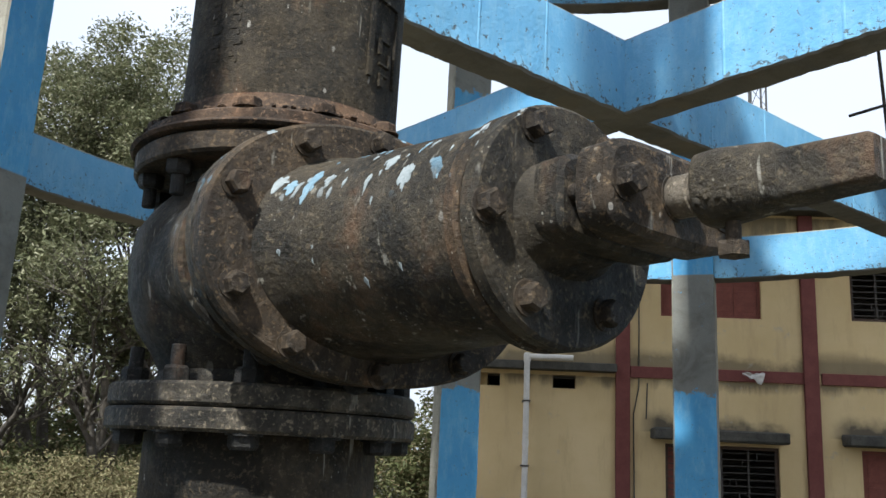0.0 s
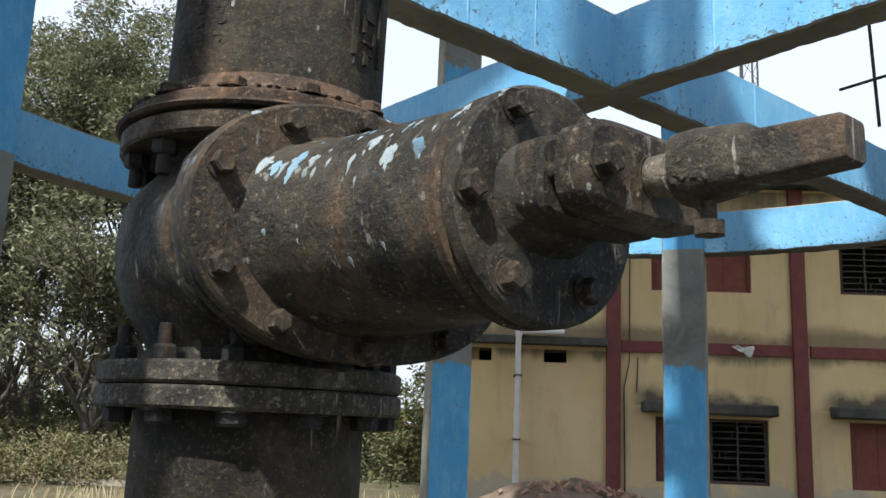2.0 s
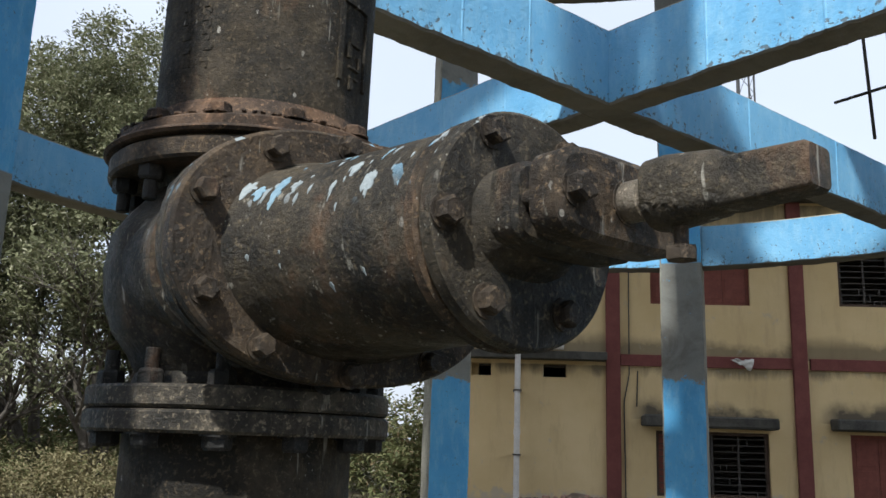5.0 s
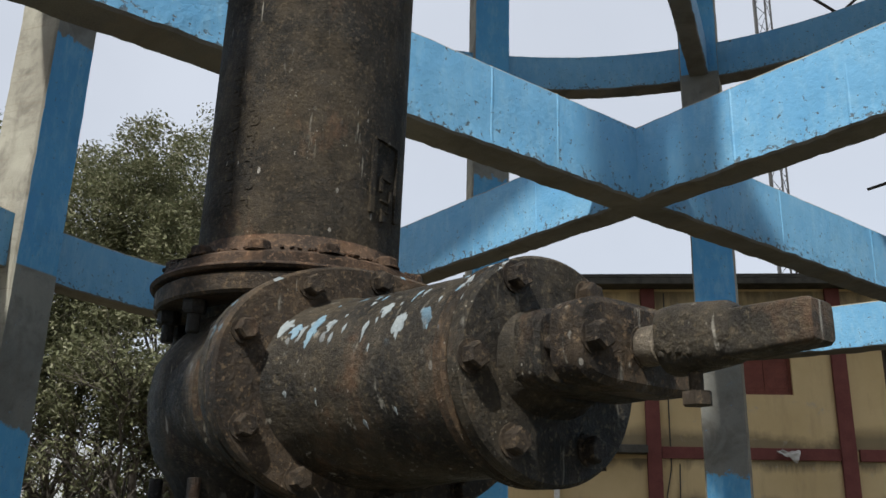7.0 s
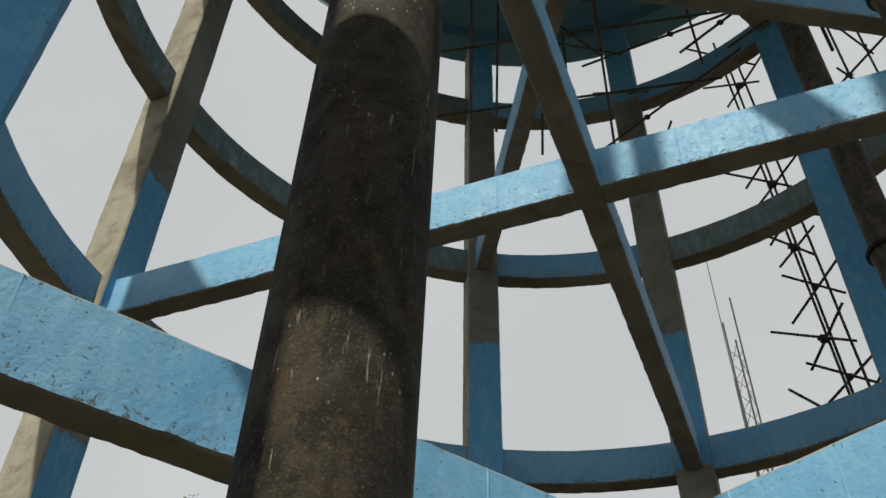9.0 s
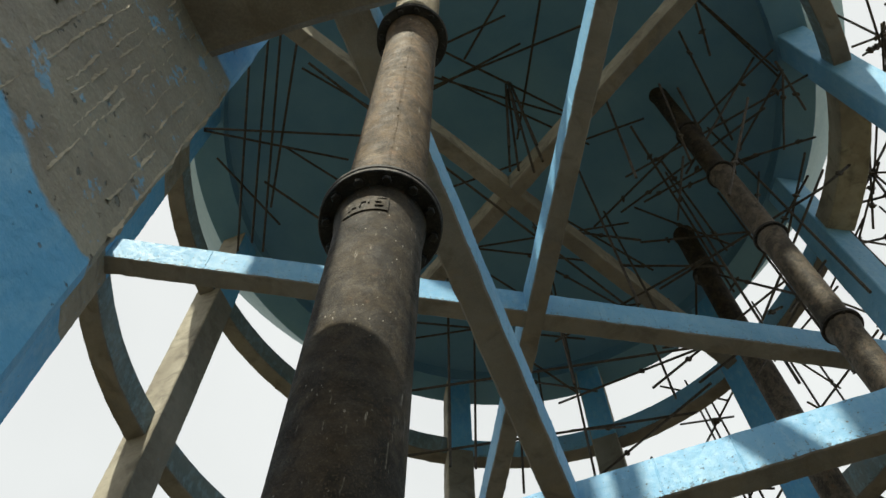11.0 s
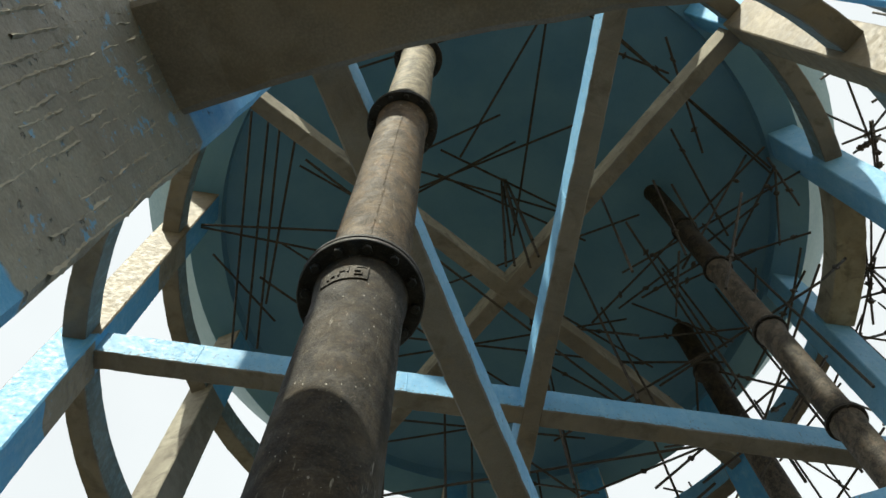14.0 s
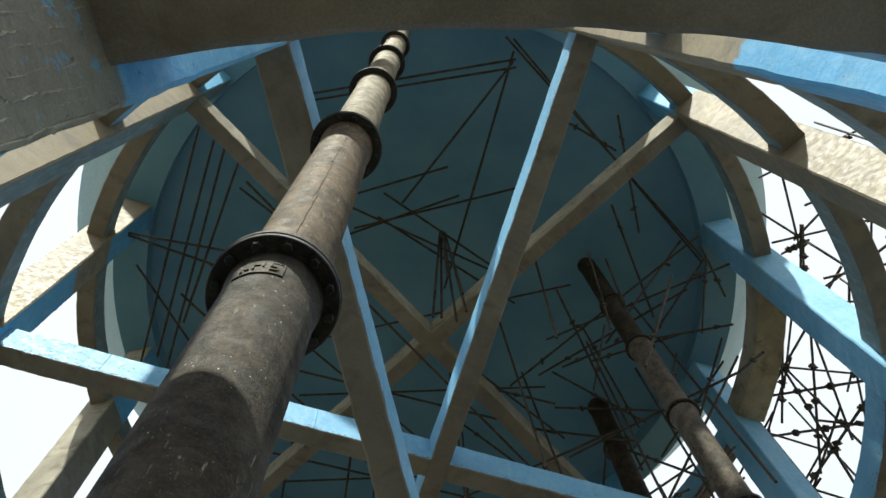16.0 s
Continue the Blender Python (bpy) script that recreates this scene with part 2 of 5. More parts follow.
STEEL = make_iron("worn_bare_steel", (0.06, 0.05, 0.038), (0.13, 0.11, 0.085), 0.5, drips=False, rough=(0.4, 0.6))
SCAFF = make_iron("rusty_scaffold_tube", (0.02, 0.018, 0.016), (0.05, 0.042, 0.034), 0.4, drips=False, rough=(0.5, 0.8))


def make_wall_paint():
    n = Nodes("weathered_ochre_plaster")
    c = n.mix(n.range(n.noise(0.6, 6, 0.6), 0.3, 0.7), (0.48, 0.36, 0.18), (0.58, 0.45, 0.25))
    c = n.mix(n.range(n.noise(3, 6, 0.7, n.pos(1, 1, 0.2)), 0.52, 0.75, 0, 0.5), c, (0.34, 0.25, 0.14))
    z = n.axis("Z")
    drip = n.noise(1.7, 7, 0.7, n.pos(1.0, 1.0, 0.2), 0.4)
    for lv, reach in ((7.5, 1.2), (3.66, 0.3)):
        near = n.math("MULTIPLY", n.range(z, lv - reach, lv, 0, 1), n.range(z, lv + 0.02, lv + 0.05, 1, 0))
        f = n.range(n.math("ADD", drip, n.math("MULTIPLY", near, 0.3)), 0.6, 0.85, 0, 0.75)
        c = n.mix(n.math("MULTIPLY", f, n.range(near, 0.02, 0.4)), c, (0.10, 0.085, 0.06))
    for lv in (2.55, 3.94):
        over = n.math("MULTIPLY", n.range(z, lv - 0.05, lv), n.range(z, lv, lv + 0.62, 1, 0))
        patch = n.range(n.math("ADD", n.noise(0.55, 5, 0.65), n.math("MULTIPLY", over, 0.32)), 0.56, 0.72, 0, 0.9 if lv < 3 else 0.65)
        f = n.math("MULTIPLY", patch, n.range(over, 0.05, 0.6))
        if lv < 3:
            x = n.axis("X")
            first = n.math("MULTIPLY", n.range(x, 3.2, 3.6), n.range(x, 6.2, 6.6, 1, 0))
            f = n.math("MULTIPLY", f, n.math("MAXIMUM", first, n.range(x, 7.3, 7.8)))
        c = n.mix(f, c, (0.055, 0.05, 0.042))
    damp = n.math("ADD", n.range(z, 0.5, 1.1, 0.35, 0), n.noise(3, 5, 0.7))
    c = n.mix(n.range(damp, 0.62, 0.75, 0, 0.6), c, (0.34, 0.32, 0.28))
    return n.finish(c, 0.9, n.math("ADD", n.noise(40, 4), n.noise(8, 4)), 0.25, 0.008, spec=0.2)


def plain(name, a, b, scale=4, rough=0.8, bump=0.3, fine=60, metal=0.0, dist=0.006):
    n = Nodes(name)
    c = n.mix(n.range(n.noise(scale, 6, 0.65), 0.3, 0.7), a, b)
    c = n.mix(n.range(n.noise(fine, 3), 0.4, 0.75, 0, 0.4), c, tuple(min(1.0, v * 1.35) for v in b))
    return n.finish(c, rough, n.noise(fine, 5, 0.65), bump, dist, metal)


PLASTER = make_wall_paint()
MAROON = plain("faded_maroon_paint", (0.095, 0.026, 0.022), (0.15, 0.048, 0.04), 3)
SHUTTER = plain("maroon_shutter_paint", (0.11, 0.035, 0.025), (0.17, 0.055, 0.04), 5)
SLAB = plain("mouldy_cement_slab", (0.022, 0.022, 0.02), (0.085, 0.08, 0.068), 3, 0.95)
# near-black so that the gloom inside the rooms is in the wall colour
ROOM = plain("unlit_room_plaster", (0.05, 0.045, 0.04), (0.08, 0.07, 0.06), 2)
FRAME = plain("dark_brown_window_wood", (0.045, 0.028, 0.02), (0.085, 0.055, 0.04), 5)
GRILLE = plain("dark_window_iron", (0.03, 0.028, 0.026), (0.07, 0.06, 0.05), 8, 0.6)
PVC = plain("grey_white_plastic_pipe", (0.42, 0.40, 0.37), (0.58, 0.56, 0.53), 6, 0.5, 0.05)
CABLE = plain("black_cable", (0.02, 0.02, 0.02), (0.04, 0.04, 0.04), 8, 0.6)
BARK = plain("grey_brown_bark", (0.05, 0.043, 0.036), (0.12, 0.105, 0.09), 7, 0.95, 0.8, 40, dist=0.03)
PATH_MAT = plain("dusty_concrete_path", (0.22, 0.195, 0.155), (0.32, 0.285, 0.23), 1.2, 0.95)
SOIL = plain("dug_brown_soil", (0.09, 0.062, 0.042), (0.19, 0.14, 0.10), 3, 0.95, 0.8, 30, dist=0.03)
RUBBLE = plain("broken_brick_rubble", (0.20, 0.11, 0.075), (0.33, 0.22, 0.16), 5, 0.95)
HILL = plain("hazy_far_hill", (0.23, 0.24, 0.25), (0.27, 0.28, 0.285), 0.01, 1.0, 0.0, 0.05)
MAST = plain("galvanised_mast_steel", (0.03, 0.03, 0.032), (0.06, 0.06, 0.06), 2, 0.6)


def make_ground():
    n = Nodes("dry_grass_and_earth")
    c = n.mix(n.range(n.noise(0.35, 6, 0.65), 0.4, 0.6), (0.12, 0.095, 0.065), (0.075, 0.078, 0.035))
    c = n.mix(n.range(n.noise(3, 6, 0.7), 0.5, 0.7), c, (0.17, 0.14, 0.095))
    return n.finish(c, 0.95, n.noise(9, 6, 0.7), 0.8, 0.05, spec=0.2)


GROUND = make_ground()


def make_leaf(name, a, b, c2):
    n = Nodes(name)
    n.pick = n.geo.outputs["Random Per Island"]
    c = n.mix(n.range(n.pick, 0.0, 0.6), a, b)
    c = n.mix(n.range(n.pick, 0.78, 0.95), c, c2)
    m = n.finish(c, 0.62, spec=0.2)
    n.b.inputs["Transmission Weight"].default_value = 0.0
    tr = n.t.nodes.new("ShaderNodeBsdfTranslucent")
    n.t.links.new(c, tr.inputs["Color"])
    mx = n.t.nodes.new("ShaderNodeMixShader")
    mx.inputs[0].default_value = 0.25
    n.t.links.new(n.b.outputs[0], mx.inputs[1])
    n.t.links.new(tr.outputs[0], mx.inputs[2])
    n.t.links.new(mx.outputs[0], n.t.nodes["Material Output"].inputs["Surface"])
    return m


LEAF = make_leaf("dusty_green_leaves", (0.088, 0.096, 0.050), (0.18, 0.186, 0.105), (0.30, 0.292, 0.20))
SHRUB_LEAF = make_leaf("shrub_leaves", (0.075, 0.088, 0.036), (0.145, 0.15, 0.068), (0.24, 0.19, 0.11))
DRY_LEAF = make_leaf("dry_shrub_leaves", (0.17, 0.15, 0.078), (0.27, 0.235, 0.135), (0.16, 0.17, 0.075))
STRAW = make_leaf("straw_grass", (0.26, 0.21, 0.12), (0.36, 0.30, 0.18), (0.17, 0.17, 0.07))


# ---------------------------------------------------------------- helpers
def part(name, bm, material, parent=None, label="", smooth=False):
    me = bpy.data.meshes.new(name)
    bm.to_mesh(me)
    bm.free()
    for m in material if isinstance(material, (list, tuple)) else (material,):
        me.materials.append(m)
    if smooth:
        me.polygons.foreach_set("use_smooth", [True] * len(me.polygons))
        me.set_sharp_from_angle(angle=radians(38))
    ob = new(name, me)
    if parent is not None:
        ob.parent = parent
    if label:
        ob["label"] = label
    return ob


def shared(name, mesh, matrix, parent):
    ob = new(name, mesh)
    ob.parent = parent
    ob.matrix_basis = matrix
    return ob


def box(x0, x1, y0, y1, z0, z1, m=None, bevel=0.0):
    bm = bmesh.new()
    bmesh.ops.create_cube(bm, size=1, matrix=Matrix.Translation(((x0 + x1) / 2, (y0 + y1) / 2, (z0 + z1) / 2)) @ Matrix.Diagonal((x1 - x0, y1 - y0, z1 - z0, 1)))
    if bevel:
        bmesh.ops.bevel(bm, geom=bm.edges, offset=bevel, segments=1, affect="EDGES")
    if m is not None:
        bm.transform(m)
    return bm


def join(*bms):
    out = bmesh.new()
    for b in bms:
        me = bpy.data.meshes.new("tmp")
        b.to_mesh(me)
        b.free()
        out.from_mesh(me)
        bpy.data.meshes.remove(me)
    return out


def radial(deg):
    """Turns +y outwards to the azimuth deg, clockwise from +y."""
    return Matrix.Rotation(-radians(deg), 4, "Z")


def lathe(profile, n=48, m=None, caps=True):
    """Turns (radius, height) pairs round z."""
    bm = bmesh.new()
    rings = [[bm.verts.new((r * math.cos(2 * math.pi * i / n), r * math.sin(2 * math.pi * i / n), z)) for i in range(n)] for r, z in profile]
    for p, q in zip(rings, rings[1:]):
        for i in range(n):
            bm.faces.new((p[i], p[(i + 1) % n], q[(i + 1) % n], q[i]))
    if caps:
        bm.faces.new(rings[0][::-1])
        bm.faces.new(rings[-1])
    if m is not None:
        bm.transform(m)
    bmesh.ops.recalc_face_normals(bm, faces=bm.faces)
    return bm


def oval_loft(stations, n=48, power=2.0, m=None, wobble=0.0):
    """Lofts ovals (x, half y, half z) along +x."""
    bm = bmesh.new()
    rings = []
    for x, a, b in stations:
        ring = []
        for i in range(n):
            t = 2 * math.pi * i / n
            c, s = math.cos(t), math.sin(t)
            e = 2.0 / power
            y, z = a * math.copysign(abs(c) ** e, c), b * math.copysign(abs(s) ** e, s)
            k = 1 + wobble * noise.noise(Vector((x * 20, y * 25, z * 25)))
            ring.append(bm.verts.new((x, y * k, z * k)))
        rings.append(ring)
    for p, q in zip(rings, rings[1:]):
        for i in range(n):
            bm.faces.new((p[i], p[(i + 1) % n], q[(i + 1) % n], q[i]))
    bm.faces.new(rings[0][::-1])
    bm.faces.new(rings[-1])
    bmesh.ops.recalc_face_normals(bm, faces=bm.faces)
    if m is not None:
        bm.transform(m)
    return bm


def mesh_of(bm, name, material, smooth=False):
    me = bpy.data.meshes.new(name)
    bm.to_mesh(me)
    bm.free()
    me.materials.append(material)
    if smooth:
        me.polygons.foreach_set("use_smooth", [True] * len(me.polygons))
        me.set_sharp_from_angle(angle=radians(38))
    return me


def hex_head(r, h, washer=True):
    """A hexagonal bolt head with chamfered top, pointing to +z."""
    bm = lathe([(r, 0), (r, h * 0.8), (r * 0.82, h)], 6)
    if washer:
        bm = join(lathe([(r * 1.25, 0), (r * 1.25, h * 0.14)], 16), bm)
    return bm


# ---------------------------------------------------------------- water tower
PHI, R, W, BW, CW, CD, RD = 20.37, 6.2, 0.55, 0.31, 0.268, 0.586, 0.575
tower = tagged(new("water_tower"), "sky-blue painted concrete water tower frame under a round tank", "water tower")


def member(stations, w, d, mats, jog=0.0065, joints=()):
    """A cast concrete beam: a bevelled, slightly uneven section carried along stations of (origin, side, up) and joined.
    mats: material slots of bottom, the +side face, top, the -side face."""
    c, e = 0.016, 0.11
    h = w / 2
    sec = [(-h + c, 0, 0.8), (h - c, 0, 0.8), (h, c, 1), (h, e, 0.3), (h, d - e, 0), (h, d - c, 0.35), (h - c, d, 0.2), (-h + c, d, 0.2),
           (-h, d - c, 0.35), (-h, d - e, 0), (-h, e, 0.3), (-h, c, 1)]
    slot = [mats[0], mats[0], mats[1], mats[1], mats[1], mats[2], mats[2], mats[2], mats[3], mats[3], mats[3], mats[0]]
    bm = bmesh.new()
    wear = bm.verts.layers.float.new("wear")
    rings = []
    for i, (o, side, up, bump) in enumerate(stations):
        ring = []
        for u, v, wr in sec:
            p = o + side * u + up * v
            amp = jog * (0.35 + 1.2 * wr)
            q = p + (side * noise.noise(p * 6.1) + up * noise.noise(p * 6.1 + Vector((9, 4, 2)))) * amp
            q += side * math.copysign(noise.noise(p * 1.1) * 0.006 + bump, u) + up * noise.noise(p * 17) * amp * (0.9 if wr > 0.7 else 0.2)
            vert = bm.verts.new(q)
            vert[wear] = wr
            ring.append(vert)
        rings.append(ring)
    k = len(sec)
    for p, q in zip(rings, rings[1:]):
        for j in range(k):
            f = bm.faces.new((p[j], p[(j + 1) % k], q[(j + 1) % k], q[j]))
            f.material_index = slot[j]
    bm.faces.new(rings[0][::-1]).material_index = 0
    bm.faces.new(rings[-1]).material_index = 0
    bmesh.ops.recalc_face_normals(bm, faces=bm.faces)
    return bm


def along(a, b, step, joints):
    """Positions from a to b, with a narrow raised seam at each joint: pairs of (position, bump)."""
    n = max(2, int((b - a) / step))
    rows = [(a + (b - a) * i / n, 0.0) for i in range(n + 1)]
    for j in joints:
        if a + 0.05 < j < b - 0.05:
            rows = [r for r in rows if abs(r[0] - j) > 0.03] + [(j - 0.012, 0.0), (j - 0.004, 0.005), (j + 0.004, 0.005), (j + 0.012, 0.0)]
    return sorted(rows)


def straight(phi, s0, s1, z, w, d, mats, joints=()):
    a = radians(phi)
    way, side, up = Vector((math.sin(a), math.cos(a), 0)), Vector((math.cos(a), -math.sin(a), 0)), Vector((0, 0, 1))
    return member([(way * s + up * z, side, up, b) for s, b in along(s0, s1, 0.06, joints)], w, d, mats)


def curved(a0, a1, r, z, w, d, mats):
    up = Vector((0, 0, 1))
    st = []
    for s, b in along(radians(a0) * r, radians(a1) * r, 0.08, ()):
        a = s / r
        out = Vector((math.sin(a), math.cos(a), 0))
        st.append((out * r + up * z, out, up, b))
    return member(st, w, d, mats)


def column(phi):
    """A square concrete column; slots: 0 outside, 1 towards the middle of the tower, 2 and 3 the two sides."""
    a = radians(phi)
    out, tang, h, c = Vector((math.sin(a), math.cos(a), 0)), Vector((math.cos(a), -math.sin(a), 0)), W / 2, 0.02
    sec = [(-h, -h + c), (-h, h - c), (-h + c, h), (h - c, h), (h, h - c), (h, -h + c), (h - c, -h), (-h + c, -h)]
    slot = [1, 1, 2, 2, 0, 0, 3, 3]
    bm = bmesh.new()
    bm.verts.layers.float.new("wear")
    rings = []
    n = 150
    for i in range(n + 1):
        z = -0.4 + (TOP + 0.42) * i / n
        ring = []
        for u, v in sec:
            p = out * (R + u) + tang * v + Vector((0, 0, z))
            ring.append(bm.verts.new(p + (out * noise.noise(p * 5) + tang * noise.noise(p * 5 + Vector((3, 8, 1)))) * 0.007))
        rings.append(ring)
    for p, q in zip(rings, rings[1:]):
        for j in range(8):
            bm.faces.new((p[j], p[(j + 1) % 8], q[(j + 1) % 8], q[j])).material_index = slot[j]
    bm.faces.new(rings[0][::-1])
    bm.faces.new(rings[-1])
    bmesh.ops.recalc_face_normals(bm, faces=bm.faces)
    return bm


for k in range(12):
    face = {0: BLUE_GREY, 1: BLUE_FIRST, 2: BLUE, 3: BLUE, 4: BLUE_TOP, 5: BLUE_TOP, 6: BLUE_NEAR, 7: BLUE_FADED, 9: BLUE_GREY, 11: BLUE_GREY}.get(k, BLUE_BANDED)
    clockwise = {2: BLUE, 3: BLUE, 4: BLUE_TOP, 5: BLUE_TOP}.get(k, CONCRETE)
    counter = {6: BLUE_NEAR, 7: BLUE_TOP, 8: BLUE_LOW}.get(k, CONCRETE)
    part("column", column(PHI + 30 * k), (CONCRETE, face, clockwise, counter), tower, "square column, blue paint over bare concrete")
GAP = math.degrees((W / 2 - 0.004) / R)
for i, z in enumerate(LEVELS):
    for k in range(12):
        inner = 3 if (i == 1 and k in (4, 9)) or (i == 2 and k in (0, 1, 3, 4, 5, 7, 8, 9, 10)) or (i == 3 and k in (3, 4, 5, 6, 7, 8, 9, 10)) else 1
        wide = i == 3 and k == 2
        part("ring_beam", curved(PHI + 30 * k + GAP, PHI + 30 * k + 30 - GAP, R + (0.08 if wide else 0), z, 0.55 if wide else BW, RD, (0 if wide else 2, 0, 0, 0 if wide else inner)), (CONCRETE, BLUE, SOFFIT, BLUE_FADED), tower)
    k = (1, 0, -1, 1)[i]
    side = 0 if i == 3 else 1
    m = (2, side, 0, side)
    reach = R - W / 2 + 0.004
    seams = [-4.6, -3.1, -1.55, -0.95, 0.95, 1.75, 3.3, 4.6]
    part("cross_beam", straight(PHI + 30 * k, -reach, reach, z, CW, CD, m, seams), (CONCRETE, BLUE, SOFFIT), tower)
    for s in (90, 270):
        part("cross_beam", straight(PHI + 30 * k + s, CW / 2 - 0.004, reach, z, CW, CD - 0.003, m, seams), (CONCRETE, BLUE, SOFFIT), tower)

# plaster ridges left by the formwork on the column beside the valve
random.seed(3)
for i in range(13):
    x = -0.25 + 0.038 * i + random.uniform(-0.012, 0.012)
    z0, z1, tilt = random.uniform(2.9, 3.7), 4.31, random.uniform(-0.02, 0.02)
    bm = bmesh.new()
    prev = None
    for j in range(120):
        z = z0 + (z1 - z0) * j / 119
        xx = x + tilt * j / 119 + 0.004 * noise.noise(Vector((z * 55, i * 1.7, 3))) + 0.006 * noise.noise(Vector((z * 9, i * 3.1, 0)))
        h = 0.0 + 0.012 * abs(noise.noise(Vector((z * 7, i * 5.0, 2)))) + 0.007 * noise.noise(Vector((z * 60, i, 5)))
        wd = 0.010 + 0.006 * noise.noise(Vector((z * 12, i * 2.0, 9)))
        row = [bm.verts.new(v) for v in ((-W / 2 + 0.008, R + xx - wd, z), (-W / 2 - h, R + xx, z), (-W / 2 + 0.008, R + xx + wd, z))]
        if prev:
            bm.faces.new((prev[0], prev[1], row[1], row[0]))
            bm.faces.new((prev[1], prev[2], row[2], row[1]))
        prev = row
    bmesh.ops.recalc_face_normals(bm, faces=bm.faces)
    bm.transform(radial(PHI + 180))
    part("plaster_ridge", bm, CONCRETE, tower)

# tank: ring girder, domed floor, flared cone and wall
part("ring_girder", lathe([(R - 0.34, TOP), (R + 0.34, TOP), (R + 0.34, TOP + 0.75), (R - 0.34, TOP + 0.75), (R - 0.34, TOP)], 96, caps=False), BLUE_TANK, tower)
dome = [(0.02, 21.55)] + [(r, 20.15 + 1.4 * (1 - (r / 5.9) ** 2)) for r in np.linspace(0.6, 5.9, 12)]
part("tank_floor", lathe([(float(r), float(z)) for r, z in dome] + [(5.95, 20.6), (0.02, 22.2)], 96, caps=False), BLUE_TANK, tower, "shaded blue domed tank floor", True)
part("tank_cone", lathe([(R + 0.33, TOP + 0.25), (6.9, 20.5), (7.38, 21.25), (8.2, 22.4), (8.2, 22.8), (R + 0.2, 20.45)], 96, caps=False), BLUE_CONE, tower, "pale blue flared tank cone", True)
part("tank_wall", lathe([(8.15, 22.6), (8.26, 22.6), (8.26, 26.0), (8.05, 26.0), (8.05, 22.6)], 96, caps=False), BLUE_CONE, tower, smooth=True)
part("tank_roof", lathe([(8.5, 25.95), (8.5, 26.1), (5, 26.9), (0.02, 27.4)], 96, caps=True), BLUE_CONE, tower, smooth=True)


# ---------------------------------------------------------------- riser pipe and gate valve
AX, AY = -1.493, -4.899
AXIS = Matrix.Translation((AX, AY, 0))
# the riser above the valve leans a little
LEAN = Matrix(((1, 0, 0.015, AX - 0.035), (0, 1, -0.022, AY + 0.0513), (0, 0, 1, 0), (0, 0, 0, 1)))
BOLT = mesh_of(hex_head(0.0145, 0.017), "bolt", BOLT_IRON)
NUT = mesh_of(join(hex_head(0.018, 0.02, False), lathe([(0.0095, 0.0), (0.0095, 0.045), (0.0085, 0.047)], 14)), "stud", DARK_IRON)
BLACK_BOLT = mesh_of(hex_head(0.019, 0.02), "bolt", DARK_IRON)


def bolt_ring(parent, r, z, count, mesh, down=False, start=10, name="bolt", at=AXIS):
    for i in range(count):
        a = radians(start + 360 * i / count)
        m = at @ Matrix.Translation((r * math.cos(a), r * math.sin(a), z)) @ Matrix.Rotation(a + i, 4, "Z")
        if down:
            m = m @ Matrix.Rotation(math.pi, 4, "X")
        shared(name, mesh, m, parent)


def flange(z0, z1, r=0.213, inner=0.1, at=AXIS, n=64):
    return lathe([(inner, z0), (r - 0.004, z0), (r, z0 + 0.004), (r, z1 - 0.004), (r - 0.004, z1), (inner, z1)], n, at)


riser = tagged(new("riser_pipe"), "black bitumen-coated cast iron riser pipe with bolted flanges", "pipe")
PR = 0.163
part("pipe_section", lathe([(PR, -0.3), (PR, 1.912)], 64, AXIS), IRON, riser, smooth=True)
part("flange", flange(1.909, 1.9385, 0.217), VALVE_PLAIN, riser, "dirty lower flange", True)
bolt_ring(riser, 0.190, 1.909, 12, BLACK_BOLT, True, 4)
part("flange", join(flange(2.300, 2.309, 0.228), lathe([(0.213, 2.308), (0.211, 2.326), (0.204, 2.331), (0.184, 2.335), (0.172, 2.346), (PR + 0.001, 2.368)], 64, AXIS)), RUSTY, riser, "rust-brown upper flange", True)
bolt_ring(riser, 0.192, 2.331, 12, mesh_of(hex_head(0.017, 0.017), "bolt", RUSTY), False, 24)
random.seed(6)
FLAKE = mesh_of(box(-0.5, 0.5, -0.5, 0.5, -0.5, 0.5, None, 0.16), "rust_flake", RUSTY)
for i in range(190):
    a, r = random.uniform(0, 6.283), random.uniform(0.166, 0.208)
    d = (random.uniform(0.004, 0.013), random.uniform(0.004, 0.010), random.uniform(0.002, 0.0045), 1)
    shared("rust_flake", FLAKE, AXIS @ Matrix.Translation((r * math.cos(a), r * math.sin(a), 2.331 + (0.208 - r) * 0.4)) @ Euler((random.uniform(-0.5, 0.5), random.uniform(-0.5, 0.5), a)).to_matrix().to_4x4() @ Matrix.Diagonal(d), riser)
JOINTS = (4.955, 7.8, 10.75, 13.7, 16.7)
skins = (IRON, BROWN_IRON, PALE_IRON, PALE_IRON, PALE_IRON, PALE_IRON)
low = 2.33
for i, z in enumerate(JOINTS + (20.95,)):
    part("pipe_section", lathe([(PR, low), (PR, z - 0.16), (PR + 0.012, z - 0.03), (PR + 0.012, z - 0.02)], 64, LEAN), skins[i], riser,
         ("", "brown dusty pipe length", "pale primer pipe length", "", "", "")[i], True)
    if z < 20:
        part("flange", join(flange(z - 0.028, z - 0.002, 0.234, at=LEAN), flange(z + 0.002, z + 0.028, 0.236, at=LEAN)), DARK_IRON, riser, smooth=True)
        bolt_ring(riser, 0.201, z - 0.028, 12, BLACK_BOLT, True, at=LEAN)
        bolt_ring(riser, 0.201, z + 0.028, 12, BLACK_BOLT, at=LEAN)
    low = z


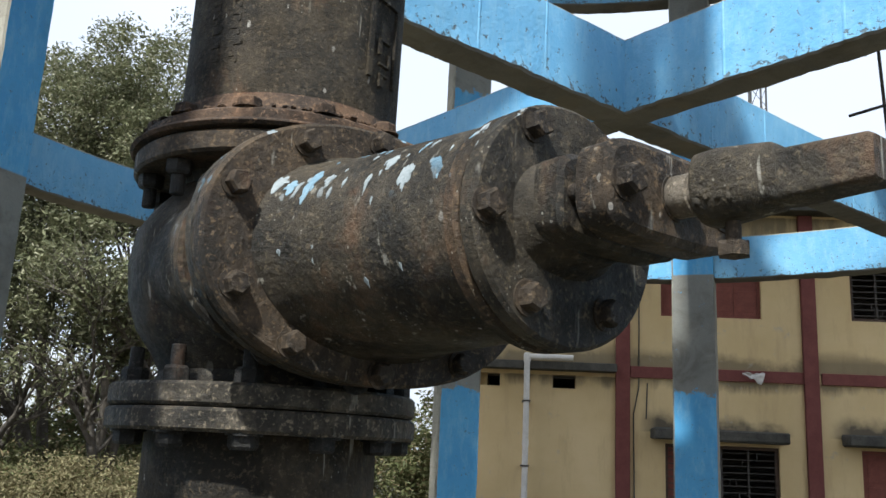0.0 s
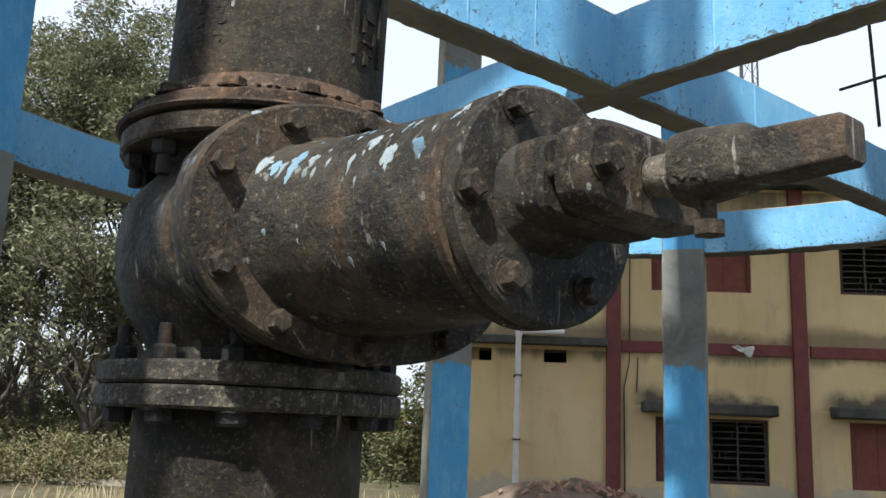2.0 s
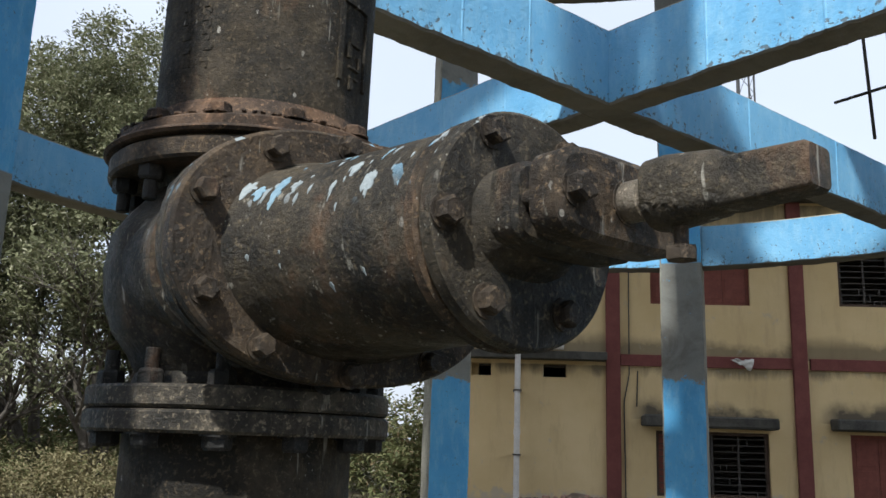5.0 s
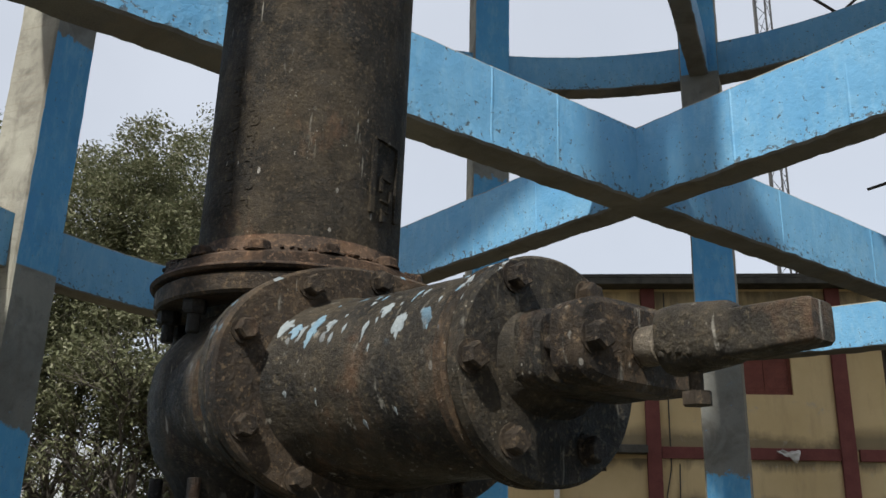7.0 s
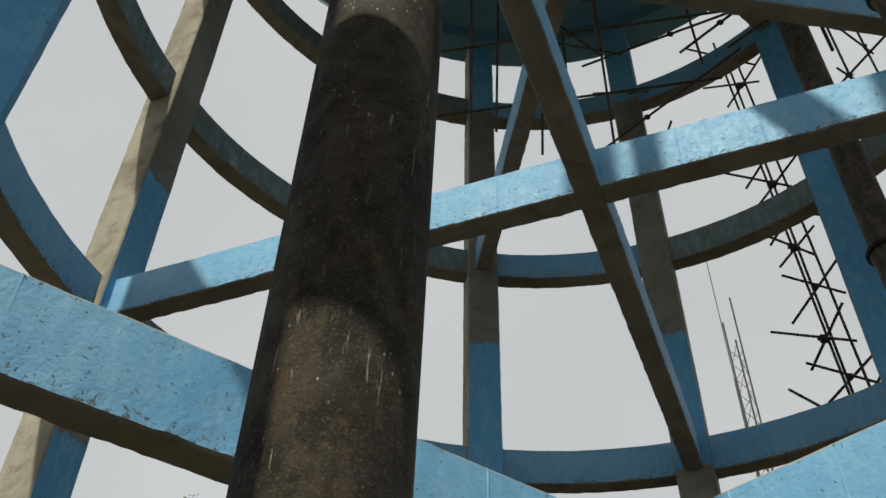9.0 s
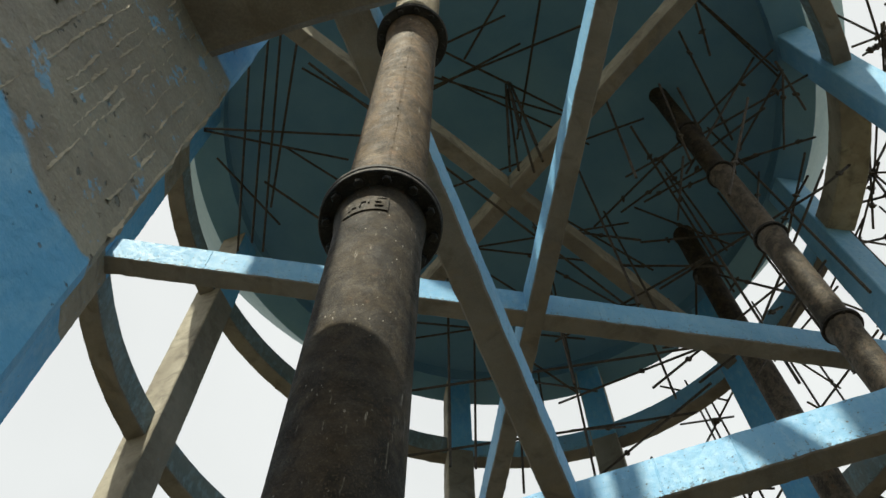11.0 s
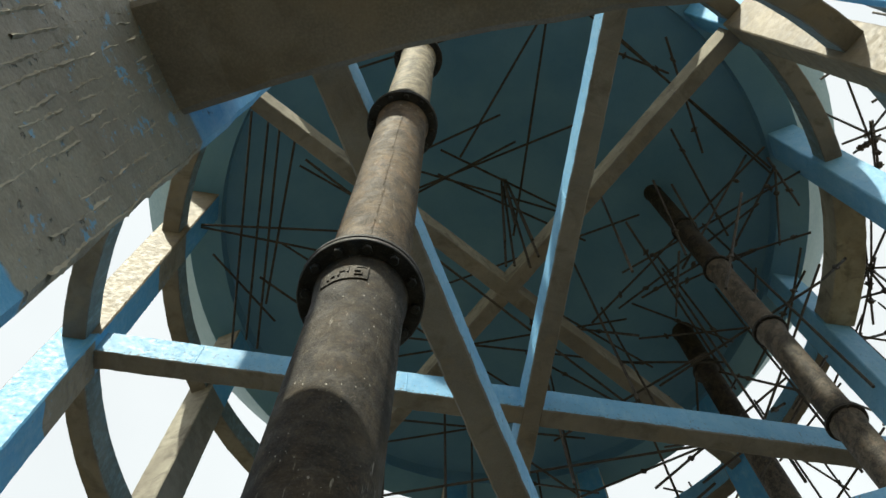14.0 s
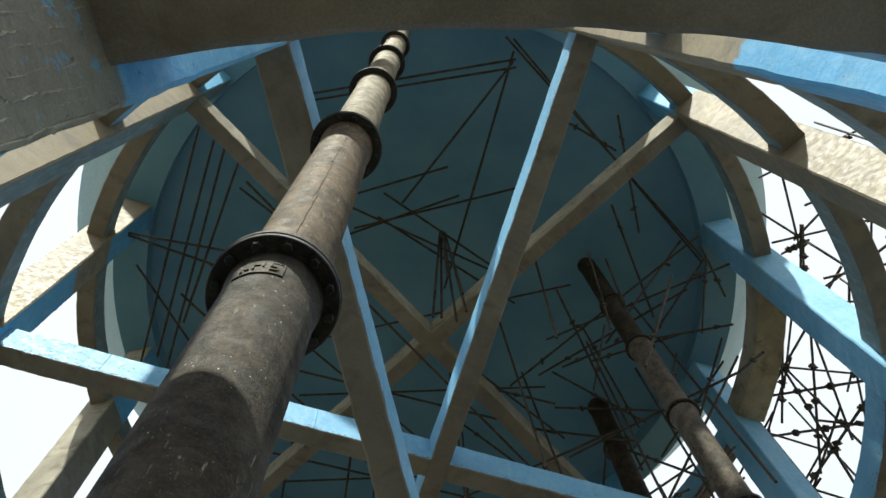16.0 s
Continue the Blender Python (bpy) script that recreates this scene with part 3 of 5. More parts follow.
def raised_bars(bars, lift=0.004, radius=PR):
    """Raised casting marks on the pipe: (azimuth, height, width, tall) bars that follow its curve."""
    out = []
    for az, z, w, t in bars:
        bm = bmesh.new()
        n = max(1, int(w / 0.006))
        cols = []
        for i in range(n + 1):
            a = radians(az) + (i / n - 0.5) * w / radius
            d = Vector((math.sin(a), math.cos(a), 0))
            cols.append([bm.verts.new(LEAN @ (d * r + Vector((0, 0, zz)))) for r, zz in ((radius - 0.004, z - t / 2), (radius + lift, z - t / 2 + 0.002), (radius + lift, z + t / 2 - 0.002), (radius - 0.004, z + t / 2))])
        for p, q in zip(cols, cols[1:]):
            for j in range(3):
                bm.faces.new((p[j], p[j + 1], q[j + 1], q[j]))
        bm.faces.new(cols[0])
        bm.faces.new(cols[-1][::-1])
        bmesh.ops.recalc_face_normals(bm, faces=bm.faces)
        out.append(bm)
    return join(*out)


# upright casting marks, a framed mark on the side and one under the first joint
random.seed(4)
marks = []
for az in (214, 200):
    z = 2.42
    while z < (2.66 if az == 214 else 2.58):
        marks += [(az + random.uniform(-1, 1), z, 0.016, 0.004), (az - 2.4, z + 0.007, 0.004, 0.012)] if random.random() < 0.6 else [(az, z, 0.004, 0.015), (az + 2.4, z + 0.004, 0.010, 0.004)]
        z += 0.021
for bar in marks:
    part("casting_letter", raised_bars([bar], 0.0012), IRON, riser)
frame_bars = [(130, 2.485, 0.008, 0.125), (108, 2.485, 0.008, 0.125), (119, 2.551, 0.058, 0.009), (119, 2.487, 0.026, 0.007), (123.5, 2.474, 0.007, 0.024),
              (114.5, 2.462, 0.007, 0.022), (119, 2.45, 0.026, 0.007), (119, 2.434, 0.02, 0.006), (121, 2.424, 0.007, 0.02)]
part("casting_frame", raised_bars(frame_bars, 0.0045), IRON, riser, "raised arched frame with worn casting letters")
frame_bars = [(164, 4.79, 0.006, 0.115), (193, 4.735, 0.165, 0.006), (175, 4.848, 0.064, 0.006),
              (175, 4.83, 0.026, 0.006), (179, 4.815, 0.006, 0.03), (175, 4.80, 0.026, 0.006), (171, 4.785, 0.006, 0.03), (175, 4.77, 0.026, 0.006),
              (188, 4.82, 0.006, 0.05), (168, 4.83, 0.012, 0.006), (195, 4.81, 0.02, 0.006), (199, 4.79, 0.006, 0.03), (207, 4.785, 0.016, 0.006), (213, 4.775, 0.01, 0.006)]
for bar in frame_bars:
    part("casting_letter", raised_bars([bar], 0.0055), IRON, riser)
# casting seam on the brown length
part("casting_seam", raised_bars([(173 - 0.4 * i % 3, 5.1 + 0.1 * i, 0.006 + 0.003 * (i % 2), 0.098) for i in range(27)], 0.0035), BROWN_IRON, riser)

ZB = 2.1285
U = Vector((0.64, -0.768, 0)).normalized()
V = Vector((-U.y, U.x, 0))
BON = Matrix(((U.x, V.x, 0, AX), (U.y, V.y, 0, AY), (0, 0, 1, ZB), (0, 0, 0, 1)))
valve = tagged(new("gate_valve"), "rusty black cast iron gate valve splashed with blue and white paint", "valve")
# body: swelling drum round the pipe with a chest towards the bonnet
prof = [(1.966, 0.162, 0.162), (1.99, 0.154, 0.153), (2.015, 0.160, 0.168), (2.045, 0.176, 0.192), (2.085, 0.190, 0.207), (2.135, 0.194, 0.213), (2.18, 0.190, 0.207),
        (2.212, 0.174, 0.188), (2.235, 0.160, 0.168), (2.252, 0.154, 0.154), (2.270, 0.160, 0.160)]
bm = bmesh.new()
rings = []
for z, a, b in prof:
    rings.append([bm.verts.new((AX, AY, z)) for _ in range(56)])
    for i, v in enumerate(rings[-1]):
        t = 2 * math.pi * i / 56
        v.co = Vector((AX, AY, z)) + U * a * math.cos(t) + V * b * math.sin(t)
for p, q in zip(rings, rings[1:]):
    for i in range(56):
        bm.faces.new((p[i], p[(i + 1) % 56], q[(i + 1) % 56], q[i]))
bm.faces.new(rings[0][::-1])
bm.faces.new(rings[-1])
bmesh.ops.recalc_face_normals(bm, faces=bm.faces)
part("body", bm, VALVE_IRON, valve, smooth=True)
part("chest", oval_loft([(0.02, 0.210, 0.118), (0.13, 0.212, 0.120), (0.18, 0.205, 0.124), (0.21, 0.21, 0.128), (0.232, 0.225, 0.14)], 56, 2.3, BON), VALVE_IRON, valve, smooth=True)
part("chest_rib", oval_loft([(0.135, 0.216, 0.126), (0.139, 0.221, 0.131), (0.151, 0.221, 0.131), (0.155, 0.216, 0.126)], 56, 2.3, BON), VALVE_IRON, valve, smooth=True)
part("flange", flange(1.9405, 1.970, 0.216), VALVE_PLAIN, valve, smooth=True)
part("flange", flange(2.266, 2.297, 0.219), VALVE_RUST, valve, smooth=True)
bolt_ring(valve, 0.190, 1.970, 12, NUT, False, 4, "nut")
bolt_ring(valve, 0.194, 2.266, 12, NUT, True, 24, "nut")
RIM = BON @ Matrix.Translation((0, 0, 0.005))
COVER = BON @ Matrix.Translation((0, 0.004, -0.004))
LIFT = BON @ Matrix.Translation((0, 0, 0.010))


def plate(x0, x1, a, b, power=2.2, n=64, at=BON):
    e = 0.004
    return oval_loft([(x0, a - e, b - e), (x0 + e, a, b), (x1 - e, a, b), (x1, a - e, b - e)], n, power, at, 0.004)


part("body_flange", plate(0.228, 0.250, 0.248, 0.161, at=RIM), VALVE_IRON, valve, smooth=True)
bonnet = part("bonnet", oval_loft([(0.265, 0.196, 0.131), (0.279, 0.186, 0.126), (0.30, 0.170, 0.122), (0.36, 0.154, 0.119), (0.44, 0.138, 0.116), (0.50, 0.128, 0.114), (0.537, 0.124, 0.112)], 64, 2.1, BON), VALVE_IRON, valve, smooth=True)
SPLASH = plain("dried_pale_blue_paint", (0.15, 0.175, 0.19), (0.27, 0.30, 0.31), 60, 0.7, 0.2, 200)
SPLASH_BLUE = plain("dried_sky_blue_paint", (0.12, 0.20, 0.27), (0.20, 0.29, 0.35), 60, 0.7, 0.2, 200)
BONNET = ((0.265, 0.196, 0.131), (0.279, 0.186, 0.126), (0.30, 0.170, 0.122), (0.36, 0.154, 0.119), (0.44, 0.138, 0.116), (0.50, 0.128, 0.114), (0.537, 0.124, 0.112))


def splash(x, deg, w, tall, seed, material):
    """A thin dried splash with a ragged edge and a run below it, lying on the bonnet."""
    xs, ya, zb = zip(*BONNET)
    bm = bmesh.new()
    n, rings = 26, []
    for k, lift in ((0.0, 0.0008), (0.55, 0.0008), (0.96, 0.0006), (1.0, -0.001)):
        ring = []
        for i in range(1 if k == 0 else n):
            t = 2 * math.pi * i / n
            e = 1 + 0.55 * noise.noise(Vector((math.cos(t) * 1.7, math.sin(t) * 1.7, seed * 7.3))) + 0.4 * noise.noise(Vector((math.cos(t) * 4, math.sin(t) * 5, seed)))
            run = 1 + (1.1 * max(0.0, math.sin(t + 0.25)) ** 12)
            u = min(0.536, max(0.266, x + k * e * w / 2 * math.cos(t)))
            q, m = float(np.interp(u, xs, ya)), float(np.interp(u, xs, zb))
            a = radians(deg) + k * e * run * tall / 2 * math.sin(t) / m
            c, d = math.cos(a), math.sin(a)
            y, z = q * math.copysign(abs(c) ** (2 / 2.1), c), m * math.copysign(abs(d) ** (2 / 2.1), d)
            f = 1 + lift / math.hypot(y, z)
            ring.append(bm.verts.new(BON @ Vector((u, y * f, z * f))))
        rings.append(ring)
    for i in range(n):
        bm.faces.new((rings[0][0], rings[1][i], rings[1][(i + 1) % n]))
        for p, q in zip(rings[1:], rings[2:]):
            bm.faces.new((p[i], q[i], q[(i + 1) % n], p[(i + 1) % n]))
    bmesh.ops.recalc_face_normals(bm, faces=bm.faces)
    part("paint_splash", bm, material, bonnet, smooth=True)


for i, (x, deg, w, tall) in enumerate(((0.473, 159, 0.022, 0.040), (0.437, 145, 0.018, 0.020), (0.323, 149, 0.018, 0.040), (0.351, 151, 0.013, 0.022), (0.297, 152, 0.016, 0.020), (0.280, 149, 0.020, 0.024))):
    splash(x, deg, w * 0.85, tall * 0.72, i + 1, SPLASH_BLUE if i in (2, 4) else SPLASH)
rng = random.Random(17)
for i in range(26):
    size = rng.choice((0.0025, 0.003, 0.003, 0.004, 0.005, 0.007))
    splash(rng.uniform(0.29, 0.53), rng.choice((rng.gauss(150, 16), rng.uniform(110, 215))), size, size * rng.uniform(1.0, 2.6), i + 20, SPLASH if i % 3 else SPLASH_BLUE)
part("bonnet_flange", plate(0.253, 0.276, 0.250, 0.162, at=RIM), VALVE_RUST, valve, "rust-edged oval bonnet flange", True)
for i, deg in enumerate((20, 56, 95, 124, 160, 206, 236, 270, 304, 340)):
    t = radians(deg)
    y, z = 0.228 * math.cos(t), 0.146 * math.sin(t) - 0.006
    shared("bolt", BOLT, LIFT @ Matrix.Translation((0.276, y, z)) @ Matrix.Rotation(math.pi / 2, 4, "Y") @ Matrix.Rotation(i * 0.7, 4, "Z"), valve)
    shared("nut", BLACK_BOLT, LIFT @ Matrix.Translation((0.228, y, z)) @ Matrix.Rotation(-math.pi / 2, 4, "Y"), valve)
part("cover_flange", plate(0.535, 0.556, 0.131, 0.125, 2, at=COVER), VALVE_RUST, valve, smooth=True)
part("cover_flange", plate(0.559, 0.583, 0.131, 0.125, 2, at=COVER), VALVE_IRON, valve, smooth=True)
for i, deg in enumerate((118, 184, 240, 299, 2, 60)):
    t = radians(deg)
    shared("bolt", BOLT, BON @ Matrix.Translation((0.583, 0.113 * math.cos(t), 0.0986 * math.sin(t))) @ Matrix.Rotation(math.pi / 2, 4, "Y") @ Matrix.Rotation(i * 1.1, 4, "Z"), valve)
part("stuffing_box", join(oval_loft([(0.581, 0.080, 0.060), (0.594, 0.066, 0.052), (0.620, 0.060, 0.046)], 40, 2.2, BON),
                          oval_loft([(0.617, 0.084, 0.036), (0.621, 0.089, 0.041), (0.648, 0.089, 0.041), (0.653, 0.084, 0.036)], 48, 5.0, BON)), VALVE_IRON, valve, smooth=True)
part("gland", join(oval_loft([(0.650, 0.026, 0.026), (0.69, 0.026, 0.026)], 28, 2, BON),
                   oval_loft([(0.670, 0.088, 0.036), (0.675, 0.093, 0.043), (0.705, 0.093, 0.043), (0.711, 0.087, 0.036)], 48, 4.2, BON),
                   oval_loft([(0.706, 0.024, 0.024), (0.712, 0.022, 0.022)], 28, 2, BON)), VALVE_RUST, valve, "rounded rusty gland plate", True)
for y in (-0.072, 0.072):
    shared("gland_nut", BOLT, BON @ Matrix.Translation((0.710, y, 0)) @ Matrix.Rotation(math.pi / 2, 4, "Y"), valve)
    part("stud", lathe([(0.008, 0.645), (0.008, 0.68)], 14, BON @ Matrix.Translation((0, y, 0)) @ Matrix.Rotation(math.pi / 2, 4, "Y")), BOLT_IRON, valve, smooth=True)
part("stem", oval_loft([(0.66, 0.0195, 0.0195), (0.732, 0.0195, 0.0195), (0.733, 0.0175, 0.0175), (0.76, 0.0175, 0.0175)], 28, 2, BON), STEEL, valve, "worn bare steel stem", True)
coupling = part("coupling", oval_loft([(0.741, 0.025, 0.027), (0.745, 0.030, 0.032), (0.762, 0.031, 0.033), (0.785, 0.029, 0.031), (0.808, 0.026, 0.028), (0.818, 0.020, 0.021)], 32, 2.6, BON, 0.06), VALVE_IRON, valve, smooth=True)
random.seed(31)
for i in range(11):
    x, z, w, h = random.uniform(0.75, 0.78), random.uniform(-0.02, 0.014), random.uniform(0.005, 0.011), random.uniform(0.004, 0.009)
    part("cast_mark", box(-w / 2, w / 2, -0.004, 0.004, -h / 2, h / 2, BON @ Matrix.Translation((x, -0.0268 + 8 * z * z, z)) @ Matrix.Rotation(random.uniform(-0.6, 0.6), 4, "Y"), 0.0018), VALVE_IRON, coupling, smooth=True)
part("stem_square", oval_loft([(0.805, 0.018, 0.020), (0.82, 0.0195, 0.0215), (0.889, 0.0190, 0.0190), (0.893, 0.0165, 0.0165)], 32, 7, BON @ Matrix.Translation((0, 0, -0.004)), 0.03), VALVE_IRON, valve, "square stem end", True)
part("set_screw", join(lathe([(0.0065, -0.052), (0.0065, -0.025)], 12, BON @ Matrix.Translation((0.767, 0, 0))), lathe([(0.014, -0.061), (0.014, -0.049)], 6, BON @ Matrix.Translation((0.767, 0, 0)))), BOLT_IRON, coupling)
# cast letters on the shoulder of the body
random.seed(2)
let = []
for i in range(3):
    a = radians(197 + 9 * i)
    d = Vector((math.sin(a), math.cos(a), 0))
    p = Vector((AX, AY, 2.135)) + d * 0.204
    mm = Matrix.Translation(p) @ Matrix.Rotation(-a, 4, "Z")
    let += [box(-0.011, 0.011, -0.006, 0.006, 0.012, 0.018, mm), box(-0.011, -0.005, -0.006, 0.006, -0.012, 0.012, mm), box(-0.003, 0.011, -0.006, 0.006, -0.004, 0.002, mm)]
part("cast_letters", join(*let), VALVE_IRON, valve)


# ---------------------------------------------------------------- far outlet pipes
def far_pipe(x, y, r, joints, top, label):
    p = tagged(new("outlet_pipe"), label, "pipe")
    at = Matrix.Translation((x, y, 0))
    lo = -0.3
    for i, z in enumerate(list(joints) + [top]):
        part("pipe_section", lathe([(r, lo), (r, z - 0.2), (r * 1.12, z - 0.08), (r * 1.12, z - 0.03)], 40, at), FAR_IRON if i < len(joints) - 1 else IRON, p, smooth=True)
        if z < top:
            part("flange", join(flange(z - 0.03, z - 0.002, r * 1.33, r * 0.8, at, 40), flange(z + 0.002, z + 0.03, r * 1.33, r * 0.8, at, 40)), DARK_IRON, p, smooth=True)
            bolt_ring(p, r * 1.18, z - 0.03, 10, BLACK_BOLT, True, at=at)
        lo = z
    return p


far_pipe(3.53, -0.75, 0.19, (3.2, 5.8, 8.5, 11.1, 13.65, 16.2, 18.4), 21.15, "dark iron outlet pipe rising to the tank floor")
far_pipe(4.28, 2.43, 0.22, (4.0, 7.0, 10.0, 13.0, 16.0, 18.6), 20.6, "black iron pipe standing near the scaffold")


# ---------------------------------------------------------------- scaffolding
TUBE = mesh_of(lathe([(1, 0), (1, 1)], 8), "tube", SCAFF, True)
CLAMP = mesh_of(join(box(-0.045, 0.045, -0.03, 0.03, -0.05, 0.05, None, 0.012), box(-0.07, -0.04, -0.012, 0.012, -0.018, 0.018), box(0.04, 0.075, -0.01, 0.01, -0.012, 0.012)), "clamp", SCAFF)


def tube(parent, a, b, r=0.024, over=0.0):
    a, b = Vector(a), Vector(b)
    d = (b - a).normalized()
    a, b = a - d * over, b + d * over
    q = (b - a).to_track_quat("Z", "Y").to_matrix().to_4x4()
    return shared("tube", TUBE, Matrix.Translation(a) @ q @ Matrix.Diagonal((r, r, (b - a).length, 1)), parent)


def polar(r, deg, z):
    return Vector((r * math.sin(radians(deg)), r * math.cos(radians(deg)), z))


random.seed(11)
outer = tagged(new("scaffold"), "rusty tube scaffold standing outside the tower columns", "scaffold")
bays = [56, 68, 79, 90, 101, 112, 123]
rise = [2.2, 4.6, 6.9, 9.2, 11.4, 13.6, 15.8, 18.0]
for bi, b in enumerate(bays):
    for r in (7.15, 8.5):
        tube(outer, polar(r, b, 0), polar(r + random.uniform(-0.1, 0.1), b + random.uniform(-0.4, 0.4), random.uniform(19.0, 20.2)))
    for zi, z in enumerate(rise):
        zz = z + random.uniform(-0.12, 0.12)
        tube(outer, polar(7.15, b, zz), polar(8.5, b, zz + random.uniform(-0.1, 0.1)), over=random.uniform(0.2, 0.5))
        shared("clamp", CLAMP, Matrix.Translation(polar(7.15, b, zz + 0.04)) @ Matrix.Rotation(random.random() * 6, 4, "Z"), outer)
        shared("clamp", CLAMP, Matrix.Translation(polar(8.5, b, zz - 0.04)) @ Matrix.Rotation(random.random() * 6, 4, "Z"), outer)
        if bi + 1 < len(bays):
            c = bays[bi + 1]
            for r in (7.15, 8.5):
                if random.random() < 0.8:
                    tube(outer, polar(r, b, zz + 0.06), polar(r, c, zz + random.uniform(-0.15, 0.2)), over=random.uniform(0.15, 0.5))
            if zi + 1 < len(rise) and random.random() < 0.55:
                r = random.choice((7.15, 8.5))
                e = (zz, rise[zi + 1]) if random.random() < 0.5 else (rise[zi + 1], zz)
                tube(outer, polar(r + 0.05, b, e[0]), polar(r + 0.05, c, e[1]), over=random.uniform(0.1, 0.4))

for z in (9.35, 10.98, 13.03, 14.7, 16.4, 17.8, 18.7):
    n0 = polar(7.3, 39.3, z)
    tang = Vector((math.cos(radians(39.3)), -math.sin(radians(39.3)), 0))
    outw = polar(1, 39.3, 0)
    for sgn in (-1, 1):
        d = (tang * 0.75 * sgn + Vector((0, 0, random.uniform(0.55, 0.9))) + outw * random.uniform(-0.5, 0.5)).normalized()
        off = outw * 0.05 * sgn
        tube(outer, n0 + off - d * random.uniform(0.4, 0.8), n0 + off + d * random.uniform(0.6, 1.2))
    shared("clamp", CLAMP, Matrix.Translation(n0) @ Matrix.Diagonal((1.5, 1.5, 1.5, 1)), outer)
tube(outer, polar(7.3, 41.2, 6.2), polar(7.3, 37.2, 19.6))
tube(outer, polar(7.3, 40.9, 6.9), polar(7.15, 56, 6.95), over=0.5)
tube(outer, polar(7.3, 40.6, 9.35), polar(7.15, 56, 9.3), over=0.3)
tube(outer, polar(7.42, 40.6, 8.6), polar(7.42, 38.2, 19.0))
tube(outer, polar(7.35, 43.4, 7.0), polar(7.35, 39.9, 18.6))
for z in (8.2, 10.2, 12.1, 13.9, 15.6):
    n0 = polar(7.38, 41.2 - (z - 8) * 0.22, z)
    for sgn in (-1, 1):
        d = (tang * 0.8 * sgn + Vector((0, 0, random.uniform(0.5, 0.8)))).normalized()
        tube(outer, n0 + outw * 0.06 * sgn - d * random.uniform(0.5, 0.9), n0 + outw * 0.06 * sgn + d * random.uniform(0.6, 1.0))
    shared("clamp", CLAMP, Matrix.Translation(n0), outer)

inner = tagged(new("scaffold"), "loose rusty scaffold tubes hung below the tank floor", "scaffold")
spots = [(-1.2, 2.6), (-0.6, 3.6), (0.7, 1.7), (1.2, 3.2), (1.5, 0.2), (2.3, 1.6), (2.8, 3.0), (3.6, 0.7), (4.4, -0.3), (2.0, -1.4), (-2.5, 3.3), (0.4, 4.6), (4.8, 1.2)]
for x, y in spots:
    tube(inner, (x + random.uniform(-0.3, 0.3), y + random.uniform(-0.3, 0.3), random.uniform(12.0, 15.0)), (x, y, min(20.1, 21.4 - 0.04 * (x * x + y * y))))
for x, y, z0 in ((0.65, 5.45, 14.9), (0.85, 5.5, 14.9)):
    tube(inner, (x, y, z0), (x + 0.05, y, 19.7))
# platform tubes tied below the middle of the floor
for x0, y0, x1, y1 in ((-2.78, -3.95, 0.9, -5.07), (-2.77, -3.81, 0.93, -4.92), (0.9, -5.42, 5.4, -1.75), (1.05, -5.4, 5.45, -1.62), (-1.71, -1.75, 1.22, -0.79), (-1.8, -2.03, -0.12, -2.78), (-1.56, -1.41, 1.41, -2.57),
                       (-1.66, -1.28, 0.19, -2.23), (-1.06, -2.07, 1.2, -0.91), (-1.12, -1.59, 1.67, -0.22), (0.96, -5.11, 0.61, -2.52), (0.96, -5.05, 0.32, -0.43), (0.92, -4.94, -0.72, -2.11)):
    tube(inner, (x0, y0, 19.6 + random.uniform(-0.06, 0.06)), (x1, y1, 19.6 + random.uniform(-0.06, 0.06)), over=0.15)
for i in range(7):
    a = i * 0.9
    tube(inner, (0.2 + 0.3 * math.cos(a), -0.9 + 0.4 * math.sin(a), 16.6 + 0.3 * (i % 3)), (0.12 + 0.06 * math.cos(a), -1.35 + 0.08 * math.sin(a), 19.9))
# tubes beside the outlet pipes
for x0, y0, x1, y1 in ((2.47, 0.02, 5.55, -1.85), (4.36, -0.29, 5.04, -1.9), (4.6, -0.35, 5.7, -0.72), (3.17, -0.03, 4.5, 1.7), (3.25, -2.58, 4.39, -0.66), (2.85, 1.42, 5.5, 1.22), (2.91, 0.61, 3.92, -0.12),
                       (3.45, 0.42, 4.82, -0.23), (2.07, -4.16, 2.94, -3.8), (3.01, -4.28, 3.7, -2.42), (1.9, 1.1, 4.9, -2.2), (2.4, -0.9, 4.6, 2.4)):
    z = 18.3 + random.uniform(-0.25, 0.25)
    tube(inner, (x0, y0, z), (x1, y1, z + random.uniform(-0.2, 0.2)), over=0.15)
    for f in (0.15, 0.85):
        shared("clamp", CLAMP, Matrix.Translation((x0 + (x1 - x0) * f, y0 + (y1 - y0) * f, z)) @ Matrix.Rotation(random.random() * 6, 4, "Z"), inner)
